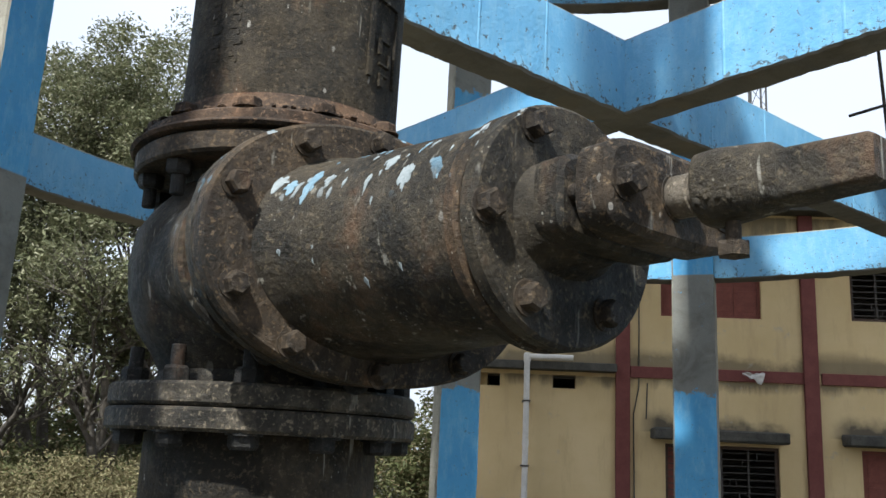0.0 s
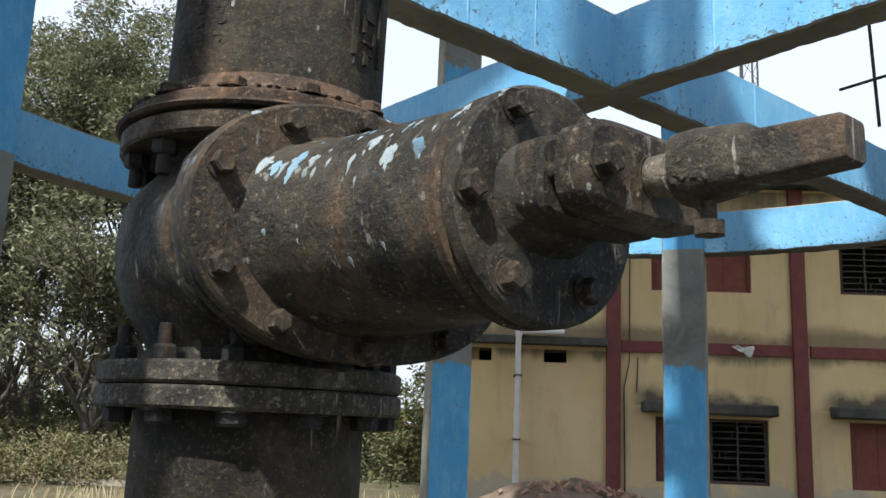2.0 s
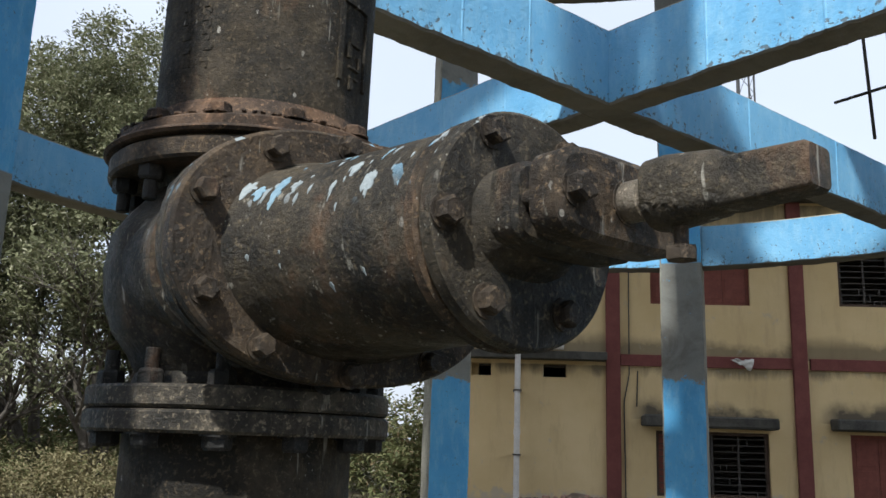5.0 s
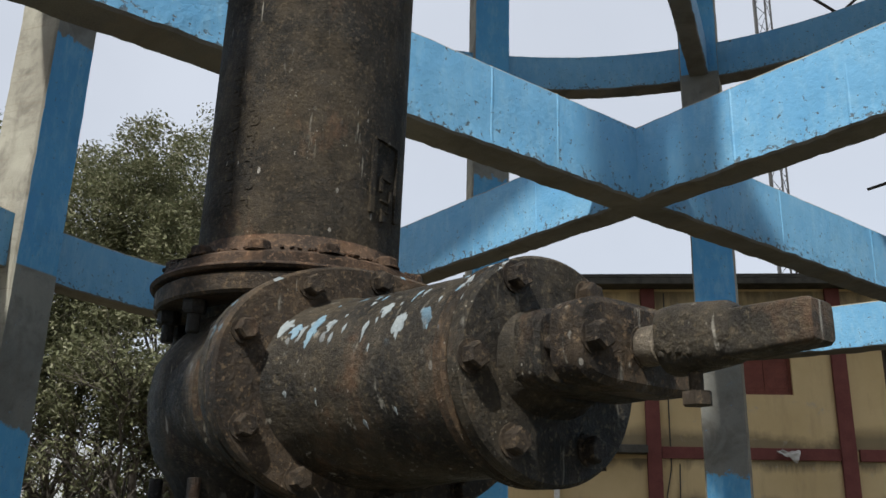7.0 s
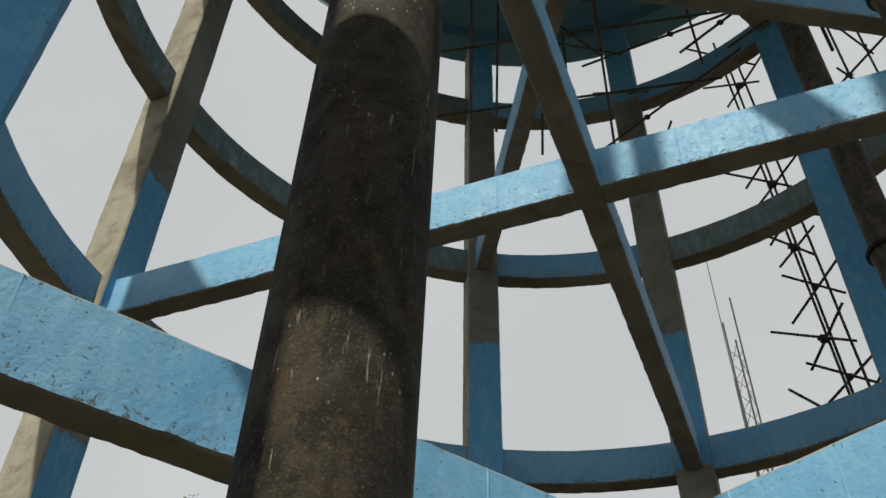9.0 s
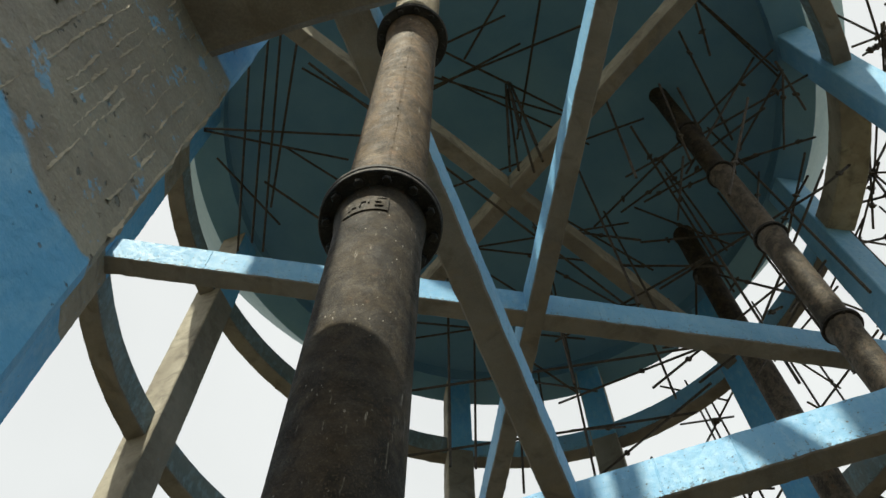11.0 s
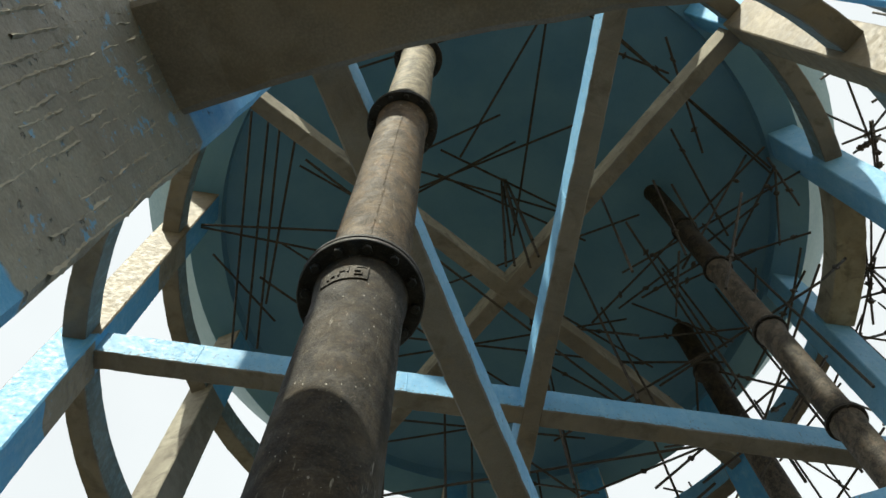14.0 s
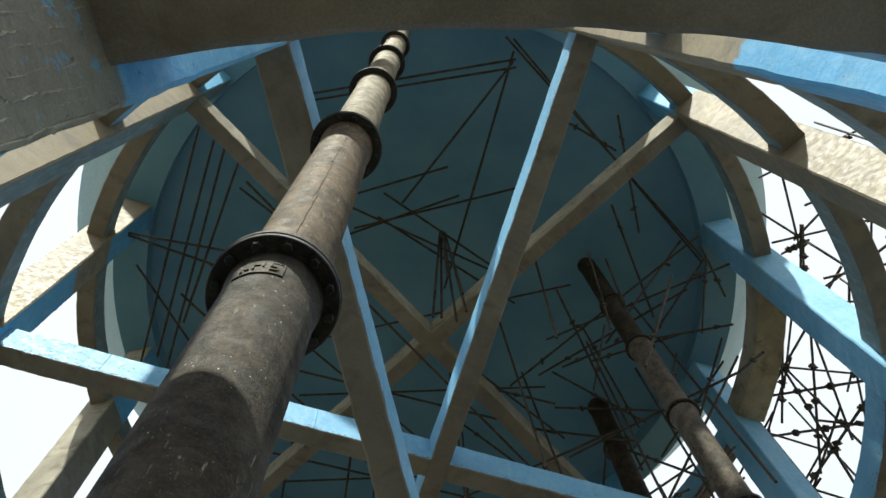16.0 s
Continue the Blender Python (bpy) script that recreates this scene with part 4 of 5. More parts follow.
# tubes along the western side
for x0, y0, x1, y1 in ((-5.75, -1.06, -2.6, -0.83), (-5.75, -1.0, -3.2, -0.38), (-5.6, -0.38, -4.64, 0.93)):
    tube(inner, (x0, y0, 18.3), (x1, y1, 18.35), over=0.1)
for x0, y0, x1, y1 in ((-4.72, -3.11, -5.45, 1.41), (-4.43, -2.89, -5.14, 1.23), (-4.2, -2.92, -4.94, 1.44), (-3.88, -2.86, -4.67, 0.46)):
    tube(inner, (x0, y0, 18.5), (x1, y1, 18.2), over=0.1)
for z, y0, rot, n in ((17.9, 1.6, 8, 2), (19.2, 0.4, -14, 3), (16.6, 0.4, 40, 2), (15.2, 2.2, -6, 2), (18.9, 0.6, 35, 2)):
    for i in range(n):
        off = y0 + i * 1.75 + random.uniform(-0.3, 0.3)
        half = math.sqrt(max(0.5, 32 - off * off)) * random.uniform(0.5, 0.9)
        a = radians(rot + random.uniform(-6, 6))
        ca, sa = math.cos(a), math.sin(a)
        p = Vector((-ca * half - sa * off, -sa * half + ca * off, z + random.uniform(-0.25, 0.25)))
        q = Vector((ca * half * 0.9 - sa * off, sa * half * 0.9 + ca * off, z + random.uniform(-0.25, 0.25)))
        for e in (p, q):
            if math.hypot(e.x, e.y) > 5.7:
                e.x, e.y = e.x * 5.7 / math.hypot(e.x, e.y), e.y * 5.7 / math.hypot(e.x, e.y)
        tube(inner, p, q)
for i in range(34):
    r0, a0 = 2.0 + 3.2 * math.sqrt(random.random()), random.uniform(20, 120)
    p = polar(r0, a0, random.uniform(14.0, 18.0))
    d = Vector((random.uniform(-1, 1), random.uniform(-1, 1), random.uniform(0.2, 1.2))).normalized()
    q = p + d * random.uniform(2.0, 4.2)
    if math.hypot(q.x, q.y) > 5.6:
        q.x, q.y = q.x * 5.6 / math.hypot(q.x, q.y), q.y * 5.6 / math.hypot(q.x, q.y)
    q.z = min(q.z, 19.9)
    tube(inner, p, q)
    shared("clamp", CLAMP, Matrix.Translation(p + (q - p) * random.uniform(0.2, 0.8)) @ Matrix.Rotation(random.random() * 6, 4, "Y"), inner)
# braces outside the eastern columns
for y0, z0, y1, z1 in ((2.87, 20.0, -2.06, 17.7), (2.11, 16.86, -0.92, 15.4), (0.12, 19.46, 0.87, 15.29), (1.45, 19.75, -0.61, 16.1), (1.56, 18.24, -0.45, 14.98), (-0.6, 17.88, 1.15, 16.5), (0.05, 18.92, 1.05, 18.33), (-2.41, 19.34, -1.7, 18.8), (-1.91, 19.91, -2.31, 19.15)):
    tube(outer, (7.4 + random.uniform(-0.05, 0.05), y0, z0), (7.4 + random.uniform(-0.05, 0.05), y1, z1), 0.027, over=0.25)
    for f in (0.2, 0.5, 0.8):
        shared("clamp", CLAMP, Matrix.Translation((7.4, y0 + (y1 - y0) * f, z0 + (z1 - z0) * f)) @ Matrix.Rotation(random.random() * 6, 4, "X") @ Matrix.Diagonal((1.3, 1.3, 1.3, 1)), outer)


# ---------------------------------------------------------------- ground and distance
def ground_height(x, y):
    d = math.hypot(x, y)
    return 0.3 * min(1.0, max(0.0, (d - 9) / 8)) + 0.05 * noise.noise(Vector((x * 0.3, y * 0.3, 0))) * min(1, d / 10)


bm = bmesh.new()
edges = [-2500, -900, -400, -180, -90] + [float(v) for v in np.arange(-60, 60.1, 2.0)] + [90, 180, 400, 900, 2500]
grid = [[bm.verts.new((x, y, ground_height(x, y))) for x in edges] for y in edges]
for a, b in zip(grid, grid[1:]):
    for i in range(len(edges) - 1):
        bm.faces.new((a[i], a[i + 1], b[i + 1], b[i]))
tagged(part("ground", bm, GROUND, smooth=True), "dry earth with patchy grass round the tower", "ground", kind="structure")

bm = bmesh.new()
rows = []
for i in range(33):
    x = -34 + 28.5 * i / 32
    y = 15.6 + 0.08 * (x + 15) + 0.3 * math.sin(x * 0.2)
    rows.append([bm.verts.new((x, y + o, ground_height(x, y) + h)) for o, h in ((-1.5, -0.1), (-1.48, 0.10), (1.48, 0.12), (1.5, -0.1))])
for a, b in zip(rows, rows[1:]):
    for j in range(3):
        bm.faces.new((a[j], a[j + 1], b[j + 1], b[j]))
bmesh.ops.recalc_face_normals(bm, faces=bm.faces)
tagged(part("path", bm, PATH_MAT), "pale dusty concrete path across dry ground", "path", kind="structure")

bm = bmesh.new()
rows = []
for i in range(61):
    a = radians(-75 + 62 * i / 60)
    h = 22 + 26 * math.sin(math.pi * min(1, i / 60)) + 14 * noise.noise(Vector((i * 0.11, 0, 3)))
    rows.append([bm.verts.new((math.sin(a) * r, math.cos(a) * r, z)) for r, z in ((420, -2), (470, h * 0.7), (520, h), (640, -4))])
for a, b in zip(rows, rows[1:]):
    for j in range(3):
        bm.faces.new((a[j], a[j + 1], b[j + 1], b[j]))
tagged(part("hill", bm, HILL, smooth=True), "hazy grey-blue ridge far beyond the trees", "hill", kind="structure")

# spoil heap with broken brick
heap = tagged(new("spoil_heap"), "heap of dug brown soil and brick rubble by the building", "soil heap")
bm = bmesh.new()
bmesh.ops.create_grid(bm, x_segments=40, y_segments=30, size=1)
for v in bm.verts:
    x, y = v.co.x, v.co.y
    h = 0.75 * max(0, 1 - x * x) * max(0, 1 - y * y)
    p = Vector((x * 2.4, y * 1.3, 0))
    v.co = Vector((1.35 + p.x, 11.2 + p.y, 0.16 + h * (1 + 0.35 * noise.noise(p * 1.7)) + 0.07 * noise.noise(p * 5) * (h > 0.02)))
part("soil", bm, SOIL, heap, smooth=True)
random.seed(5)
stone = mesh_of(box(-0.5, 0.5, -0.5, 0.5, -0.5, 0.5, None, 0.14), "rubble_piece", RUBBLE)
for i in range(120):
    x, y = random.gauss(0.25, 0.4), random.gauss(-0.1, 0.4)
    if abs(x) > 0.95 or abs(y) > 0.95:
        continue
    h = 0.75 * (1 - x * x) * (1 - y * y)
    s = random.uniform(0.04, 0.13)
    shared("rubble_piece", stone, Matrix.Translation((1.35 + x * 2.4, 11.2 + y * 1.3, 0.18 + h)) @ Euler((random.random() * 6, random.random() * 6, 0)).to_matrix().to_4x4() @ Matrix.Diagonal((s * 1.5, s, s * 0.7, 1)), heap)


# ---------------------------------------------------------------- house
HO = Matrix(((0.99756, 0.06976, 0, 4.9357), (-0.06976, 0.99756, 0, 13.9524), (0, 0, 1, 0.09), (0, 0, 0, 1)))
house = tagged(new("house"), "weathered two-storey ochre building with maroon pilasters and bands", "building")
holes = [(-1.16, 1.32, 0.77, 2.19), (3.08, 5.4, 0.77, 2.22), (-1.23, 1.03, 5.05, 6.45), (3.02, 5.3, 5.08, 6.45), (-3.67, -3.15, 3.31, 3.61), (-5.32, -4.87, 3.31, 3.6),
         (8.0, 10.4, 0.77, 2.2), (8.0, 10.4, 5.08, 6.45)]


def wall_with_holes(u0, u1, z0, z1, thick, cut):
    us = sorted({u0, u1, *[h[0] for h in cut], *[h[1] for h in cut]})
    zs = sorted({z0, z1, *[h[2] for h in cut], *[h[3] for h in cut]})
    solid = {}
    for i in range(len(us) - 1):
        for j in range(len(zs) - 1):
            cu, cz = (us[i] + us[i + 1]) / 2, (zs[j] + zs[j + 1]) / 2
            solid[i, j] = not any(h[0] < cu < h[1] and h[2] < cz < h[3] for h in cut)
    bm = bmesh.new()
    vs = {}

    def vert(i, j, k):
        if (i, j, k) not in vs:
            vs[i, j, k] = bm.verts.new((us[i], k * thick, zs[j]))
        return vs[i, j, k]

    for (i, j), ok in solid.items():
        if not ok:
            continue
        for k in (0, 1):
            bm.faces.new([vert(i, j, k), vert(i + 1, j, k), vert(i + 1, j + 1, k), vert(i, j + 1, k)])
        for (di, dj), (a, b) in (((-1, 0), ((0, 0), (0, 1))), ((1, 0), ((1, 0), (1, 1))), ((0, -1), ((0, 0), (1, 0))), ((0, 1), ((0, 1), (1, 1)))):
            if not solid.get((i + di, j + dj), False):
                bm.faces.new([vert(i + a[0], j + a[1], 0), vert(i + b[0], j + b[1], 0), vert(i + b[0], j + b[1], 1), vert(i + a[0], j + a[1], 1)])
    bmesh.ops.recalc_face_normals(bm, faces=bm.faces)
    bm.transform(HO)
    return bm


part("front_wall", wall_with_holes(-5.42, 16.0, -0.3, 7.5, 0.28, holes), PLASTER, house)
part("side_wall", box(-5.42, -5.16, 0.28, 9, -0.3, 7.5, HO), PLASTER, house)
part("side_wall", box(15.7, 16.0, 0.28, 9, -0.3, 7.5, HO), PLASTER, house)
part("back_wall", box(-5.42, 16.0, 9, 9.25, -0.3, 7.5, HO), PLASTER, house)
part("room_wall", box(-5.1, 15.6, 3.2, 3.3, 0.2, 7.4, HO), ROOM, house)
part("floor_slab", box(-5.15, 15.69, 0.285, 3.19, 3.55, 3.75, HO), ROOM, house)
part("roof", join(box(-6.4, 16.6, -0.5, 9.6, 7.5, 7.64, HO, 0.01), box(-6.4, 16.6, -0.5, -0.4, 7.645, 7.74, HO, 0.01)), SLAB, house, "black-stained concrete roof slab")
for u in (-2.1, 2.06, 6.3, 10.9):
    part("pilaster", box(u - 0.16, u + 0.16, -0.10, 0.004, -0.3, 7.49, HO, 0.008), MAROON, house)
for a, b in ((-1.93, 1.95), (2.29, 6.13), (6.47, 10.73)):
    part("floor_band", box(a, b, -0.06, 0.004, 3.61, 3.87, HO, 0.008), MAROON, house)
part("ledge", box(-5.5, -2.27, -0.42, 0.004, 3.69, 3.87, HO, 0.012), SLAB, house, "mould-blackened cement ledge")


def window(u0, u1, z0, z1, kind):
    """A barred window; kind: open (dark room behind), shut (shutters closed), half."""
    name = part("window", join(box(u0, u0 + 0.07, 0.08, 0.16, z0, z1, HO), box(u1 - 0.07, u1, 0.08, 0.16, z0, z1, HO), box(u0 + 0.07, u1 - 0.07, 0.08, 0.16, z1 - 0.07, z1, HO),
                               box(u0 + 0.07, u1 - 0.07, 0.08, 0.16, z0, z0 + 0.07, HO)), SHUTTER if kind == "shut" else FRAME, house, "recessed window with iron bars")
    n = 4
    wd = (u1 - u0 - 0.14) / n
    for i in range(n):
        a = u0 + 0.07 + i * wd
        shut = kind == "shut" or (kind == "half" and i == 0)
        if shut:
            part("shutter", join(box(a + 0.004, a + wd - 0.004, 0.10, 0.135, z0 + 0.075, z1 - 0.075, HO, 0.004), box(a + 0.06, a + wd - 0.06, 0.09, 0.102, z0 + 0.16, (z0 + z1) / 2 - 0.05, HO, 0.004),
                                        box(a + 0.06, a + wd - 0.06, 0.09, 0.102, (z0 + z1) / 2 + 0.05, z1 - 0.16, HO, 0.004)), SHUTTER, name)
        else:
            part("mullion", box(a - 0.02, a + 0.02, 0.09, 0.15, z0 + 0.07, z1 - 0.07, HO), GRILLE, name)
    if kind != "shut":
        bars = int((z1 - z0) / 0.13)
        for j in range(1, bars):
            z = z0 + (z1 - z0) * j / bars
            part("bar", box(u0 + 0.07, u1 - 0.07, 0.05, 0.065, z - 0.008, z + 0.008, HO), GRILLE, name)
        random.seed(int(u0 * 10) + 50)
        for j in range(14):
            u = random.uniform(u0 + 0.2, u1 - 0.2)
            k = random.randrange(0, bars - 1)
            part("bar", box(u - 0.008, u + 0.008, 0.045, 0.07, z0 + (z1 - z0) * k / bars, z0 + (z1 - z0) * (k + 1) / bars, HO), GRILLE, name)


window(-1.16, 1.32, 0.77, 2.19, "half")
window(3.08, 5.4, 0.77, 2.22, "shut")
window(-1.23, 1.03, 5.05, 6.45, "shut")
window(3.02, 5.3, 5.08, 6.45, "open")
window(8.0, 10.4, 0.77, 2.2, "open")
window(8.0, 10.4, 5.08, 6.45, "open")
for a, b, z in ((-1.48, 1.42, 2.31), (2.65, 5.6, 2.33), (-1.45, 1.3, 6.55), (2.8, 5.5, 6.55), (7.8, 10.6, 2.3), (7.8, 10.6, 6.55)):
    bm = box(a, b, -0.5, 0.004, z - 0.09, z + 0.15, HO @ Matrix.Translation((0, 0, 0.05)), 0.03)
    for v in bm.verts:
        v.co += Vector((noise.noise(v.co * 9), noise.noise(v.co * 9 + Vector((5, 1, 1))), noise.noise(v.co * 9 + Vector((1, 7, 1))))) * 0.03
    part("sunshade", bm, SLAB, house, "crumbling mouldy cement sunshade")
drain = tagged(new("drain_pipe"), "grey-white plastic drain pipe on the ochre wall", "drain pipe")
part("upright", lathe([(0.065, 0.3), (0.065, 3.92)], 20, HO @ Matrix.Translation((-4.27, -0.5, 0))), PVC, drain, smooth=True)
part("arm", lathe([(0.065, 0.0), (0.065, 1.0)], 20, HO @ Matrix.Translation((-4.25, -0.5, 3.95)) @ Matrix.Rotation(math.pi / 2, 4, "Y")), PVC, drain, smooth=True)
part("elbow", lathe([(0.078, 3.83), (0.082, 3.87), (0.082, 3.99), (0.06, 4.03)], 20, HO @ Matrix.Translation((-4.27, -0.5, 0))), PVC, drain, smooth=True)
part("socket", lathe([(0.075, 2.0), (0.075, 2.12)], 20, HO @ Matrix.Translation((-4.27, -0.5, 0))), PVC, drain, smooth=True)
for z in (1.55, 2.95):
    part("bracket", box(-4.36, -4.18, -0.58, 0.0, z, z + 0.035, HO), GRILLE, drain)
cable = tagged(new("wall_cable"), "thin dark cable hanging down the ochre wall", "cable")
for a, b in (((-1.72, -0.03, 7.4), (-1.74, -0.03, 3.4)), ((-1.74, -0.03, 3.4), (-1.86, -0.03, 2.8)), ((-1.86, -0.03, 2.8), (-1.84, -0.03, 0.2)), ((-1.55, -0.03, 3.5), (-1.58, -0.03, 2.7))):
    pa, pb = HO @ Vector(a), HO @ Vector(b)
    part("strand", lathe([(0.014, 0), (0.014, (pb - pa).length)], 6, Matrix.Translation(pa) @ (pb - pa).to_track_quat("Z", "Y").to_matrix().to_4x4()), CABLE, cable)

rag = tagged(new("rag"), "pale crumpled cloth caught on the maroon band", "rag")
bm = bmesh.new()
bmesh.ops.create_grid(bm, x_segments=10, y_segments=8, size=0.5)
for v in bm.verts:
    x, y = v.co.x, v.co.y
    v.co = HO @ Vector((0.77 + 0.42 * x + 0.1 * y, -0.17 + 0.09 * noise.noise(Vector((x * 3, y * 3, 1))), 3.74 - 0.12 * x + 0.26 * y * (0.5 + x) + 0.05 * noise.noise(Vector((x * 4, y * 4, 7)))))
part("cloth", bm, PVC, rag, smooth=True)

# radio masts beyond the house
for az, dist, top, w in ((20.0, 75, 60, 1.3),):
    mast = tagged(new("radio_mast"), "slim galvanised lattice radio mast far behind the building", "mast")
    at = Vector((-1.2 + dist * math.sin(radians(az)), -6.2 + dist * math.cos(radians(az)), 0))
    legs = [Vector((w * 0.55 * math.cos(radians(a)), w * 0.55 * math.sin(radians(a)), 0)) for a in (20, 140, 260)]

    def strut(name, a, b, r):
        part(name, lathe([(r, 0), (r, (b - a).length)], 6, Matrix.Translation(a) @ (b - a).to_track_quat("Z", "Y").to_matrix().to_4x4()), MAST, mast)

    for i, l in enumerate(legs):
        strut("leg", at + l, at + l + Vector((0, 0, top - i * 3)), 0.09)
    z, flip = 6.0, 0
    while z < top - 7:
        for i in range(3):
            a, b = legs[i], legs[(i + 1) % 3]
            strut("lattice", at + (a if flip else b) + Vector((0, 0, z)), at + (b if flip else a) + Vector((0, 0, z + 1.7)), 0.03)
        z, flip = z + 1.7, 1 - flip
rod = tagged(new("antenna_pole"), "thin steel antenna pole beside the radio mast", "antenna")
part("pole", lathe([(0.09, 0), (0.09, 50), (0.05, 50.2), (0.05, 65)], 8, Matrix.Translation((-1.2 + 75 * math.sin(radians(19.35)), -6.3 + 75 * math.cos(radians(19.35)), 0))), MAST, rod)


# ---------------------------------------------------------------- trees and shrubs
def limb(verts, faces, pts, radii, n=7):
    base = len(verts)
    for i, (p, r) in enumerate(zip(pts, radii)):
        d = (pts[min(i + 1, len(pts) - 1)] - pts[max(i - 1, 0)]).normalized()
        s = d.orthogonal().normalized()
        t = d.cross(s)
        for j in range(n):
            a = 2 * math.pi * j / n
            verts.append(p + (s * math.cos(a) + t * math.sin(a)) * r * (1 + 0.15 * noise.noise(p * 3 + s * j)))
    for i in range(len(pts) - 1):
        for j in range(n):
            a, b = base + i * n + j, base + i * n + (j + 1) % n
            faces.append((a, b, b + n, a + n))


def leaf_mesh(name, centers, count, spread, size, material, rng, flat=0.6):
    """Small folded leaves scattered round the given twig ends."""
    c = np.repeat(np.array(centers), count, axis=0)
    m = len(c)
    d = rng.normal(size=(m, 3))
    d /= np.linalg.norm(d, axis=1)[:, None]
    p = c + d * (rng.random((m, 1)) ** 0.5) * spread * np.array([1, 1, 0.8])
    nrm = rng.normal(size=(m, 3))
    nrm[:, 2] = np.abs(nrm[:, 2]) + flat
    nrm /= np.linalg.norm(nrm, axis=1)[:, None]
    u = np.cross(nrm, rng.normal(size=(m, 3)))
    u /= np.linalg.norm(u, axis=1)[:, None]
    v = np.cross(nrm, u)
    s = size * (0.6 + 0.8 * rng.random((m, 1)))
    q = np.stack([p - u * s, p - v * s * 0.40 + nrm * s * 0.12, p + u * s - nrm * s * 0.25, p + v * s * 0.40 + nrm * s * 0.12], 1).reshape(-1, 3)
    f = np.arange(4 * m).reshape(-1, 4)
    me = bpy.data.meshes.new(name)
    me.from_pydata(q.tolist(), [], f.tolist())
    me.materials.append(material)
    return me


def grow(seed, height, spread, trunk_r, lean=0.1, levels=4, start=0.22):
    """Trunk and limbs as one mesh; returns it and the ends of its twigs."""
    rnd = random.Random(seed)
    verts, faces, tips = [], [], []

    def branch(p, d, length, r, level):
        pts, radii = [p], [r]
        n = 5
        for i in range(n):
            d = (d + Vector((rnd.uniform(-1, 1), rnd.uniform(-1, 1), rnd.uniform(-0.3, 0.7))) * 0.22).normalized()
            p = p + d * length / n
            pts.append(p)
            radii.append(r * (1 - 0.5 * (i + 1) / n))
            if level < levels and i >= 1:
                for _ in range(2 if level > 1 else 1):
                    if rnd.random() < 0.8:
                        side = Vector((rnd.uniform(-1, 1), rnd.uniform(-1, 1), rnd.uniform(-0.15, 0.8))).normalized()
                        branch(p, (d * 0.6 + side * spread).normalized(), length * rnd.uniform(0.5, 0.72), radii[-1] * 0.68, level + 1)
            if level >= levels - 1:
                tips.append(tuple(p))
        limb(verts, faces, pts, radii, 7 if level < 2 else 4)
        tips.append(tuple(p))

    for i in range(3):
        branch(Vector((rnd.uniform(-0.2, 0.2), rnd.uniform(-0.2, 0.2), -0.2)), Vector((rnd.uniform(-0.5, 0.5) + lean, rnd.uniform(-0.4, 0.4), 1)).normalized(), height * rnd.uniform(0.5, 0.62), trunk_r * rnd.uniform(0.6, 1), 1)
    me = bpy.data.meshes.new("trunk")
    me.from_pydata([tuple(v) for v in verts], [], faces)
    me.materials.append(BARK)
    me.polygons.foreach_set("use_smooth", [True] * len(me.polygons))
    return me, tips


def tree(az, dist, height, seed, reach=4.0, low=0.42, spread=0.85, trunk_r=0.2, per=12, leaf=0.07, thin=0.4, clumps=150, label="dusty green broadleaf tree with dark branching trunks"):
    """reach: the crown's radius; low: where its full foliage begins, as a share of the height."""
    t = tagged(new("tree"), label, "tree", "trees behind the tower")
    x, y = -1.2 + dist * math.sin(radians(az)), -6.2 + dist * math.cos(radians(az))
    t.matrix_basis = pose(x, y, ground_height(x, y), 0, 0, seed * 40)
    wood, tips = grow(seed, height, spread, trunk_r)
    rng = np.random.default_rng(seed)
    p = np.array(tips)
    k = 0.92 * height / p[:, 2].max()
    far = np.percentile(np.hypot(p[:, 0], p[:, 1]), 92)
    size = np.array([reach / far, reach / far, k])
    p = p * size
    zc, up = height * (low + 1) / 2, height * (1 - low) / 2
    q = (p - np.array([0, 0, zc])) / np.array([reach, reach, up])
    inside = (q ** 2).sum(1) < 1.0
    p = p[(inside & (p[:, 2] < height)) | ((rng.random(len(p)) < thin) & (p[:, 2] < zc))]
    d = rng.normal(size=(clumps, 3))
    d /= np.linalg.norm(d, axis=1)[:, None]
    d[:, 2] = np.where(d[:, 2] < -0.45, -d[:, 2], d[:, 2])
    shell = d * (0.62 + 0.40 * rng.random((clumps, 1)) ** 0.7) * np.array([reach, reach, up]) + np.array([0, 0, zc])
    twigs = np.repeat(shell, 7, axis=0) + rng.normal(size=(7 * clumps, 3)) * 0.22
    trunk = new("trunk", wood)
    trunk.scale = tuple(size)
    crown = new("crown", leaf_mesh("crown", np.concatenate([p, twigs]), per, 0.36, leaf, LEAF, rng))
    for o in (trunk, crown):
        o.parent = t
    return t


tree(-17.0, 26, 13.3, 3, reach=4.6, clumps=200, per=20, thin=0.28, trunk_r=0.34, leaf=0.068, low=0.5)
tree(-23.5, 29, 13.0, 7, reach=4.0, clumps=160, per=20, thin=0.28, trunk_r=0.34, leaf=0.068, low=0.48)
tree(-12.5, 31, 13.2, 12, reach=4.2, trunk_r=0.28, leaf=0.062, thin=0.25, per=16)
tree(-30.5, 25, 11.5, 21, reach=3.2, clumps=110, thin=0.25, trunk_r=0.28, leaf=0.062, per=16)
tree(-37.0, 29, 12.0, 9, reach=4.0, trunk_r=0.26, leaf=0.085)
tree(-20.5, 23.5, 7.4, 41, reach=2.8, low=0.45, trunk_r=0.22, per=6, clumps=30, thin=0.15, leaf=0.08)
tree(-26.0, 24.5, 7.6, 52, reach=2.8, low=0.45, trunk_r=0.22, per=6, clumps=30, thin=0.15, leaf=0.08)
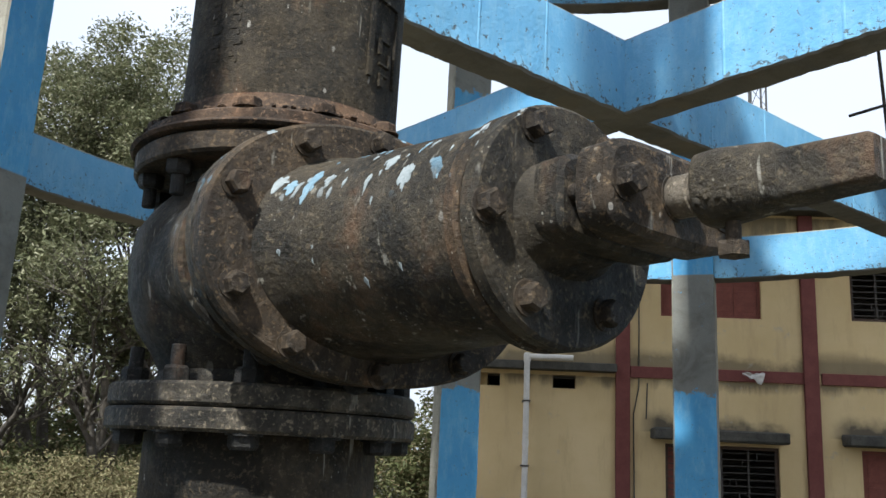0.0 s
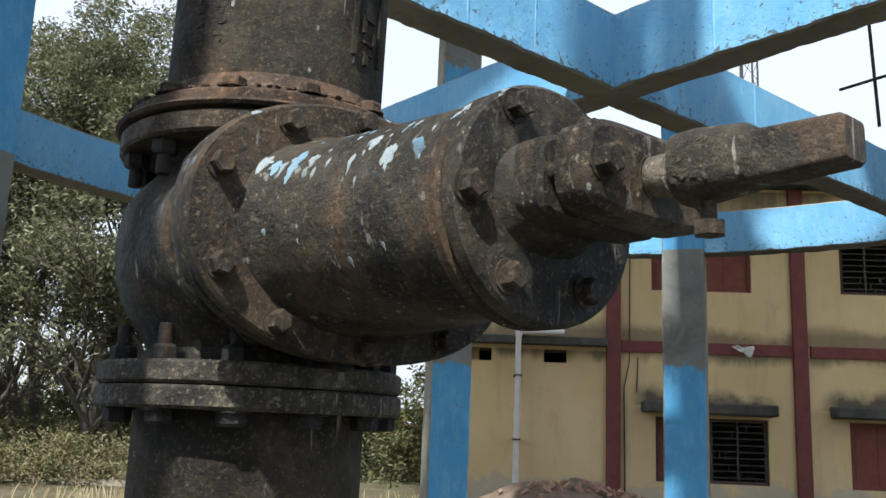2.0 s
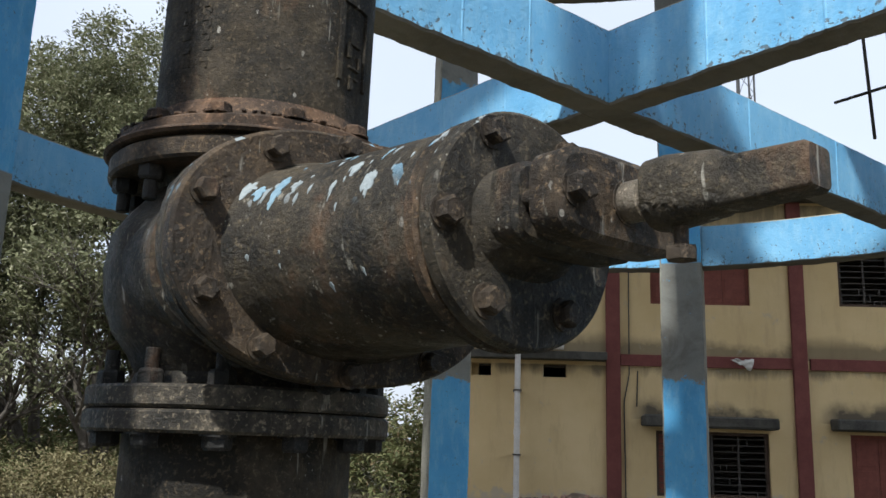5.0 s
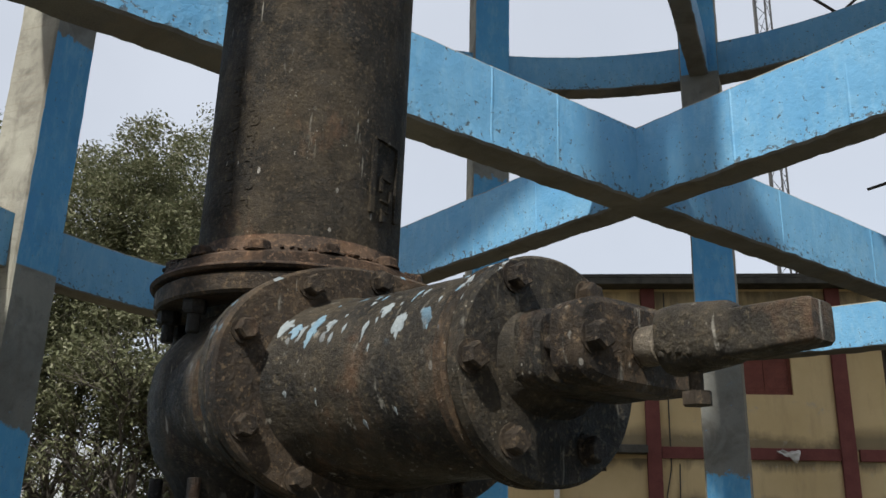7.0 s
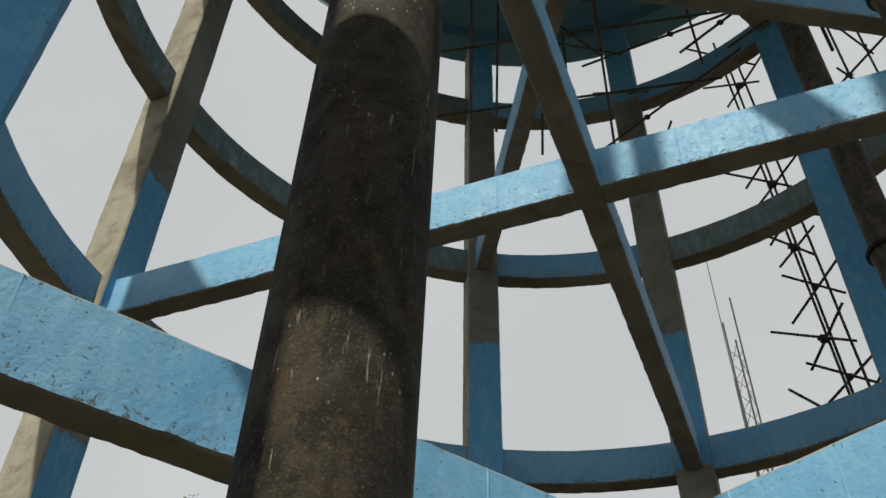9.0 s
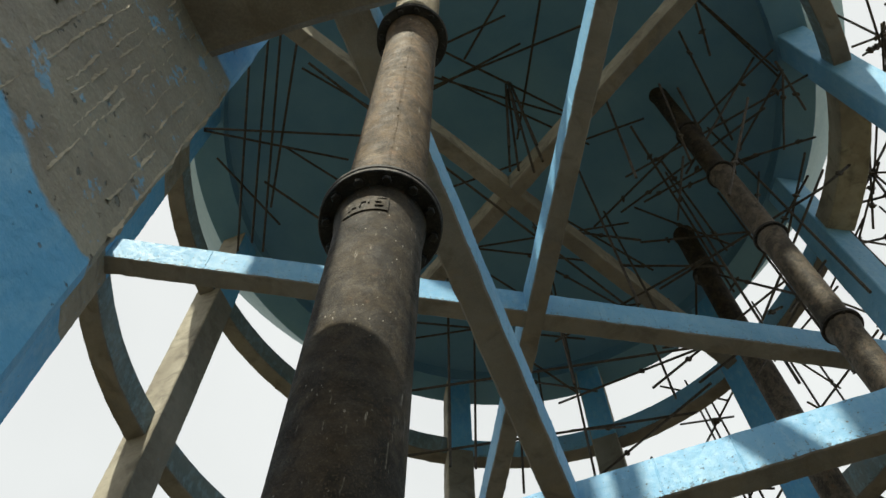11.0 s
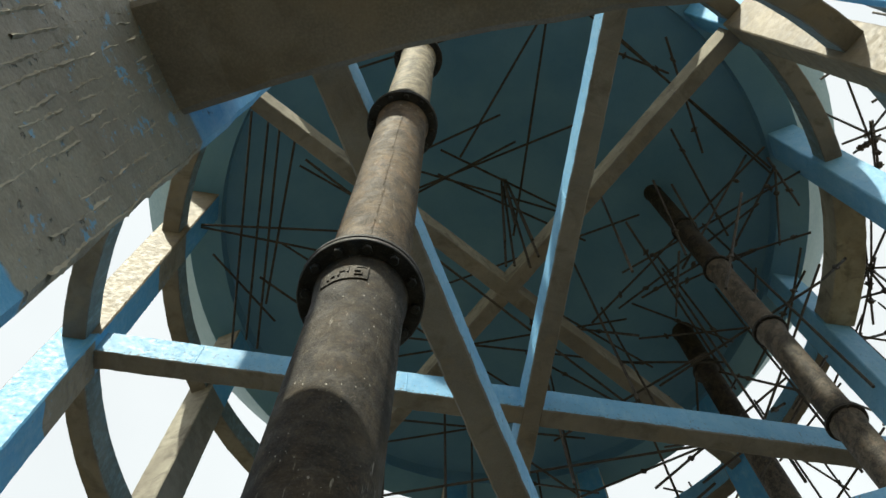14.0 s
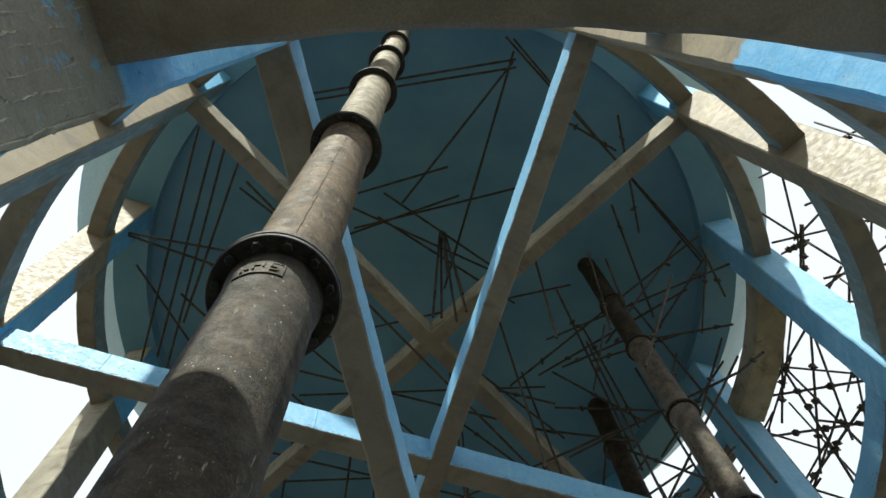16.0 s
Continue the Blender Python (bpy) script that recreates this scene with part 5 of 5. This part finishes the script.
tree(-8.5, 34, 9.0, 15, reach=3.4)


def shrub(name, label, category, places, rise, width, count, leaf, material, seed, stems=True):
    """A low thicket: many twig ends on uneven mounds, one mesh."""
    rng = np.random.default_rng(seed)
    cents = []
    for az, dist in places:
        x, y = -1.2 + dist * math.sin(radians(az)), -6.2 + dist * math.cos(radians(az))
        g = ground_height(x, y)
        for _ in range(26):
            a, r = rng.random() * 6.283, rng.random() ** 0.5
            cents.append((x + width * r * math.cos(a), y + width * r * math.sin(a), g + rise * (1 - 0.75 * r * r) * rng.random() ** 0.6))
    me = leaf_mesh(name, cents, count, 0.33, leaf, material, rng)
    return tagged(new(name, me), label, category, kind="stuff")


rnd = random.Random(8)
shrub("thicket", "dense green thicket below the trees", "bushes", [(rnd.uniform(-37, -13), rnd.uniform(21.5, 26)) for _ in range(46)], 1.6, 1.1, 16, 0.075, SHRUB_LEAF, 3)
shrub("thicket", "dry brown scrub beside the path", "bushes", [(rnd.uniform(-38, -16), rnd.uniform(21.4, 23.5)) for _ in range(34)], 1.2, 0.9, 34, 0.042, DRY_LEAF, 4)
shrub("thicket", "leafy green bushes beyond the path by the building", "bushes", [(rnd.uniform(-8, 2.0), rnd.uniform(23.8, 30)) for _ in range(34)], 3.6, 1.3, 18, 0.085, SHRUB_LEAF, 5)
shrub("thicket", "far green bushes behind the tree trunks", "bushes", [(rnd.uniform(-45, -6), rnd.uniform(32, 44)) for _ in range(100)], 5.2, 2.4, 20, 0.12, SHRUB_LEAF, 6)


def grass(label, places, blades, tall, seed, material):
    rng = np.random.default_rng(seed)
    vs, fs = [], []
    for az, dist in places:
        x0, y0 = -1.2 + dist * math.sin(radians(az)), -6.2 + dist * math.cos(radians(az))
        for _ in range(blades):
            x, y = x0 + rng.normal() * 0.35, y0 + rng.normal() * 0.35
            g, h, a = ground_height(x, y), tall * rng.uniform(0.4, 1.1), rng.random() * 6.283
            dx, dy, w = math.cos(a) * h * rng.uniform(0.1, 0.5), math.sin(a) * h * rng.uniform(0.1, 0.5), 0.011
            b = len(vs)
            vs += [(x - w, y, g - 0.02), (x + w, y, g - 0.02), (x + dx * 0.4 + w, y + dy * 0.4, g + h * 0.6), (x + dx * 0.4 - w, y + dy * 0.4, g + h * 0.6), (x + dx, y + dy, g + h)]
            fs += [(b, b + 1, b + 2, b + 3), (b + 3, b + 2, b + 4)]
    me = bpy.data.meshes.new("grass")
    me.from_pydata(vs, [], fs)
    me.materials.append(material)
    return tagged(new("grass", me), label, "grass", kind="stuff")


grass("dry straw-coloured grass along the path", [(rnd.uniform(-30, 3), rnd.uniform(16.5, 21.0)) for _ in range(16)], 9, 0.3, 9, STRAW)
grass("tall dry grass stalks near the pipe", [(rnd.uniform(-21, -17), rnd.uniform(12.5, 17)) for _ in range(8)], 26, 0.8, 10, STRAW)
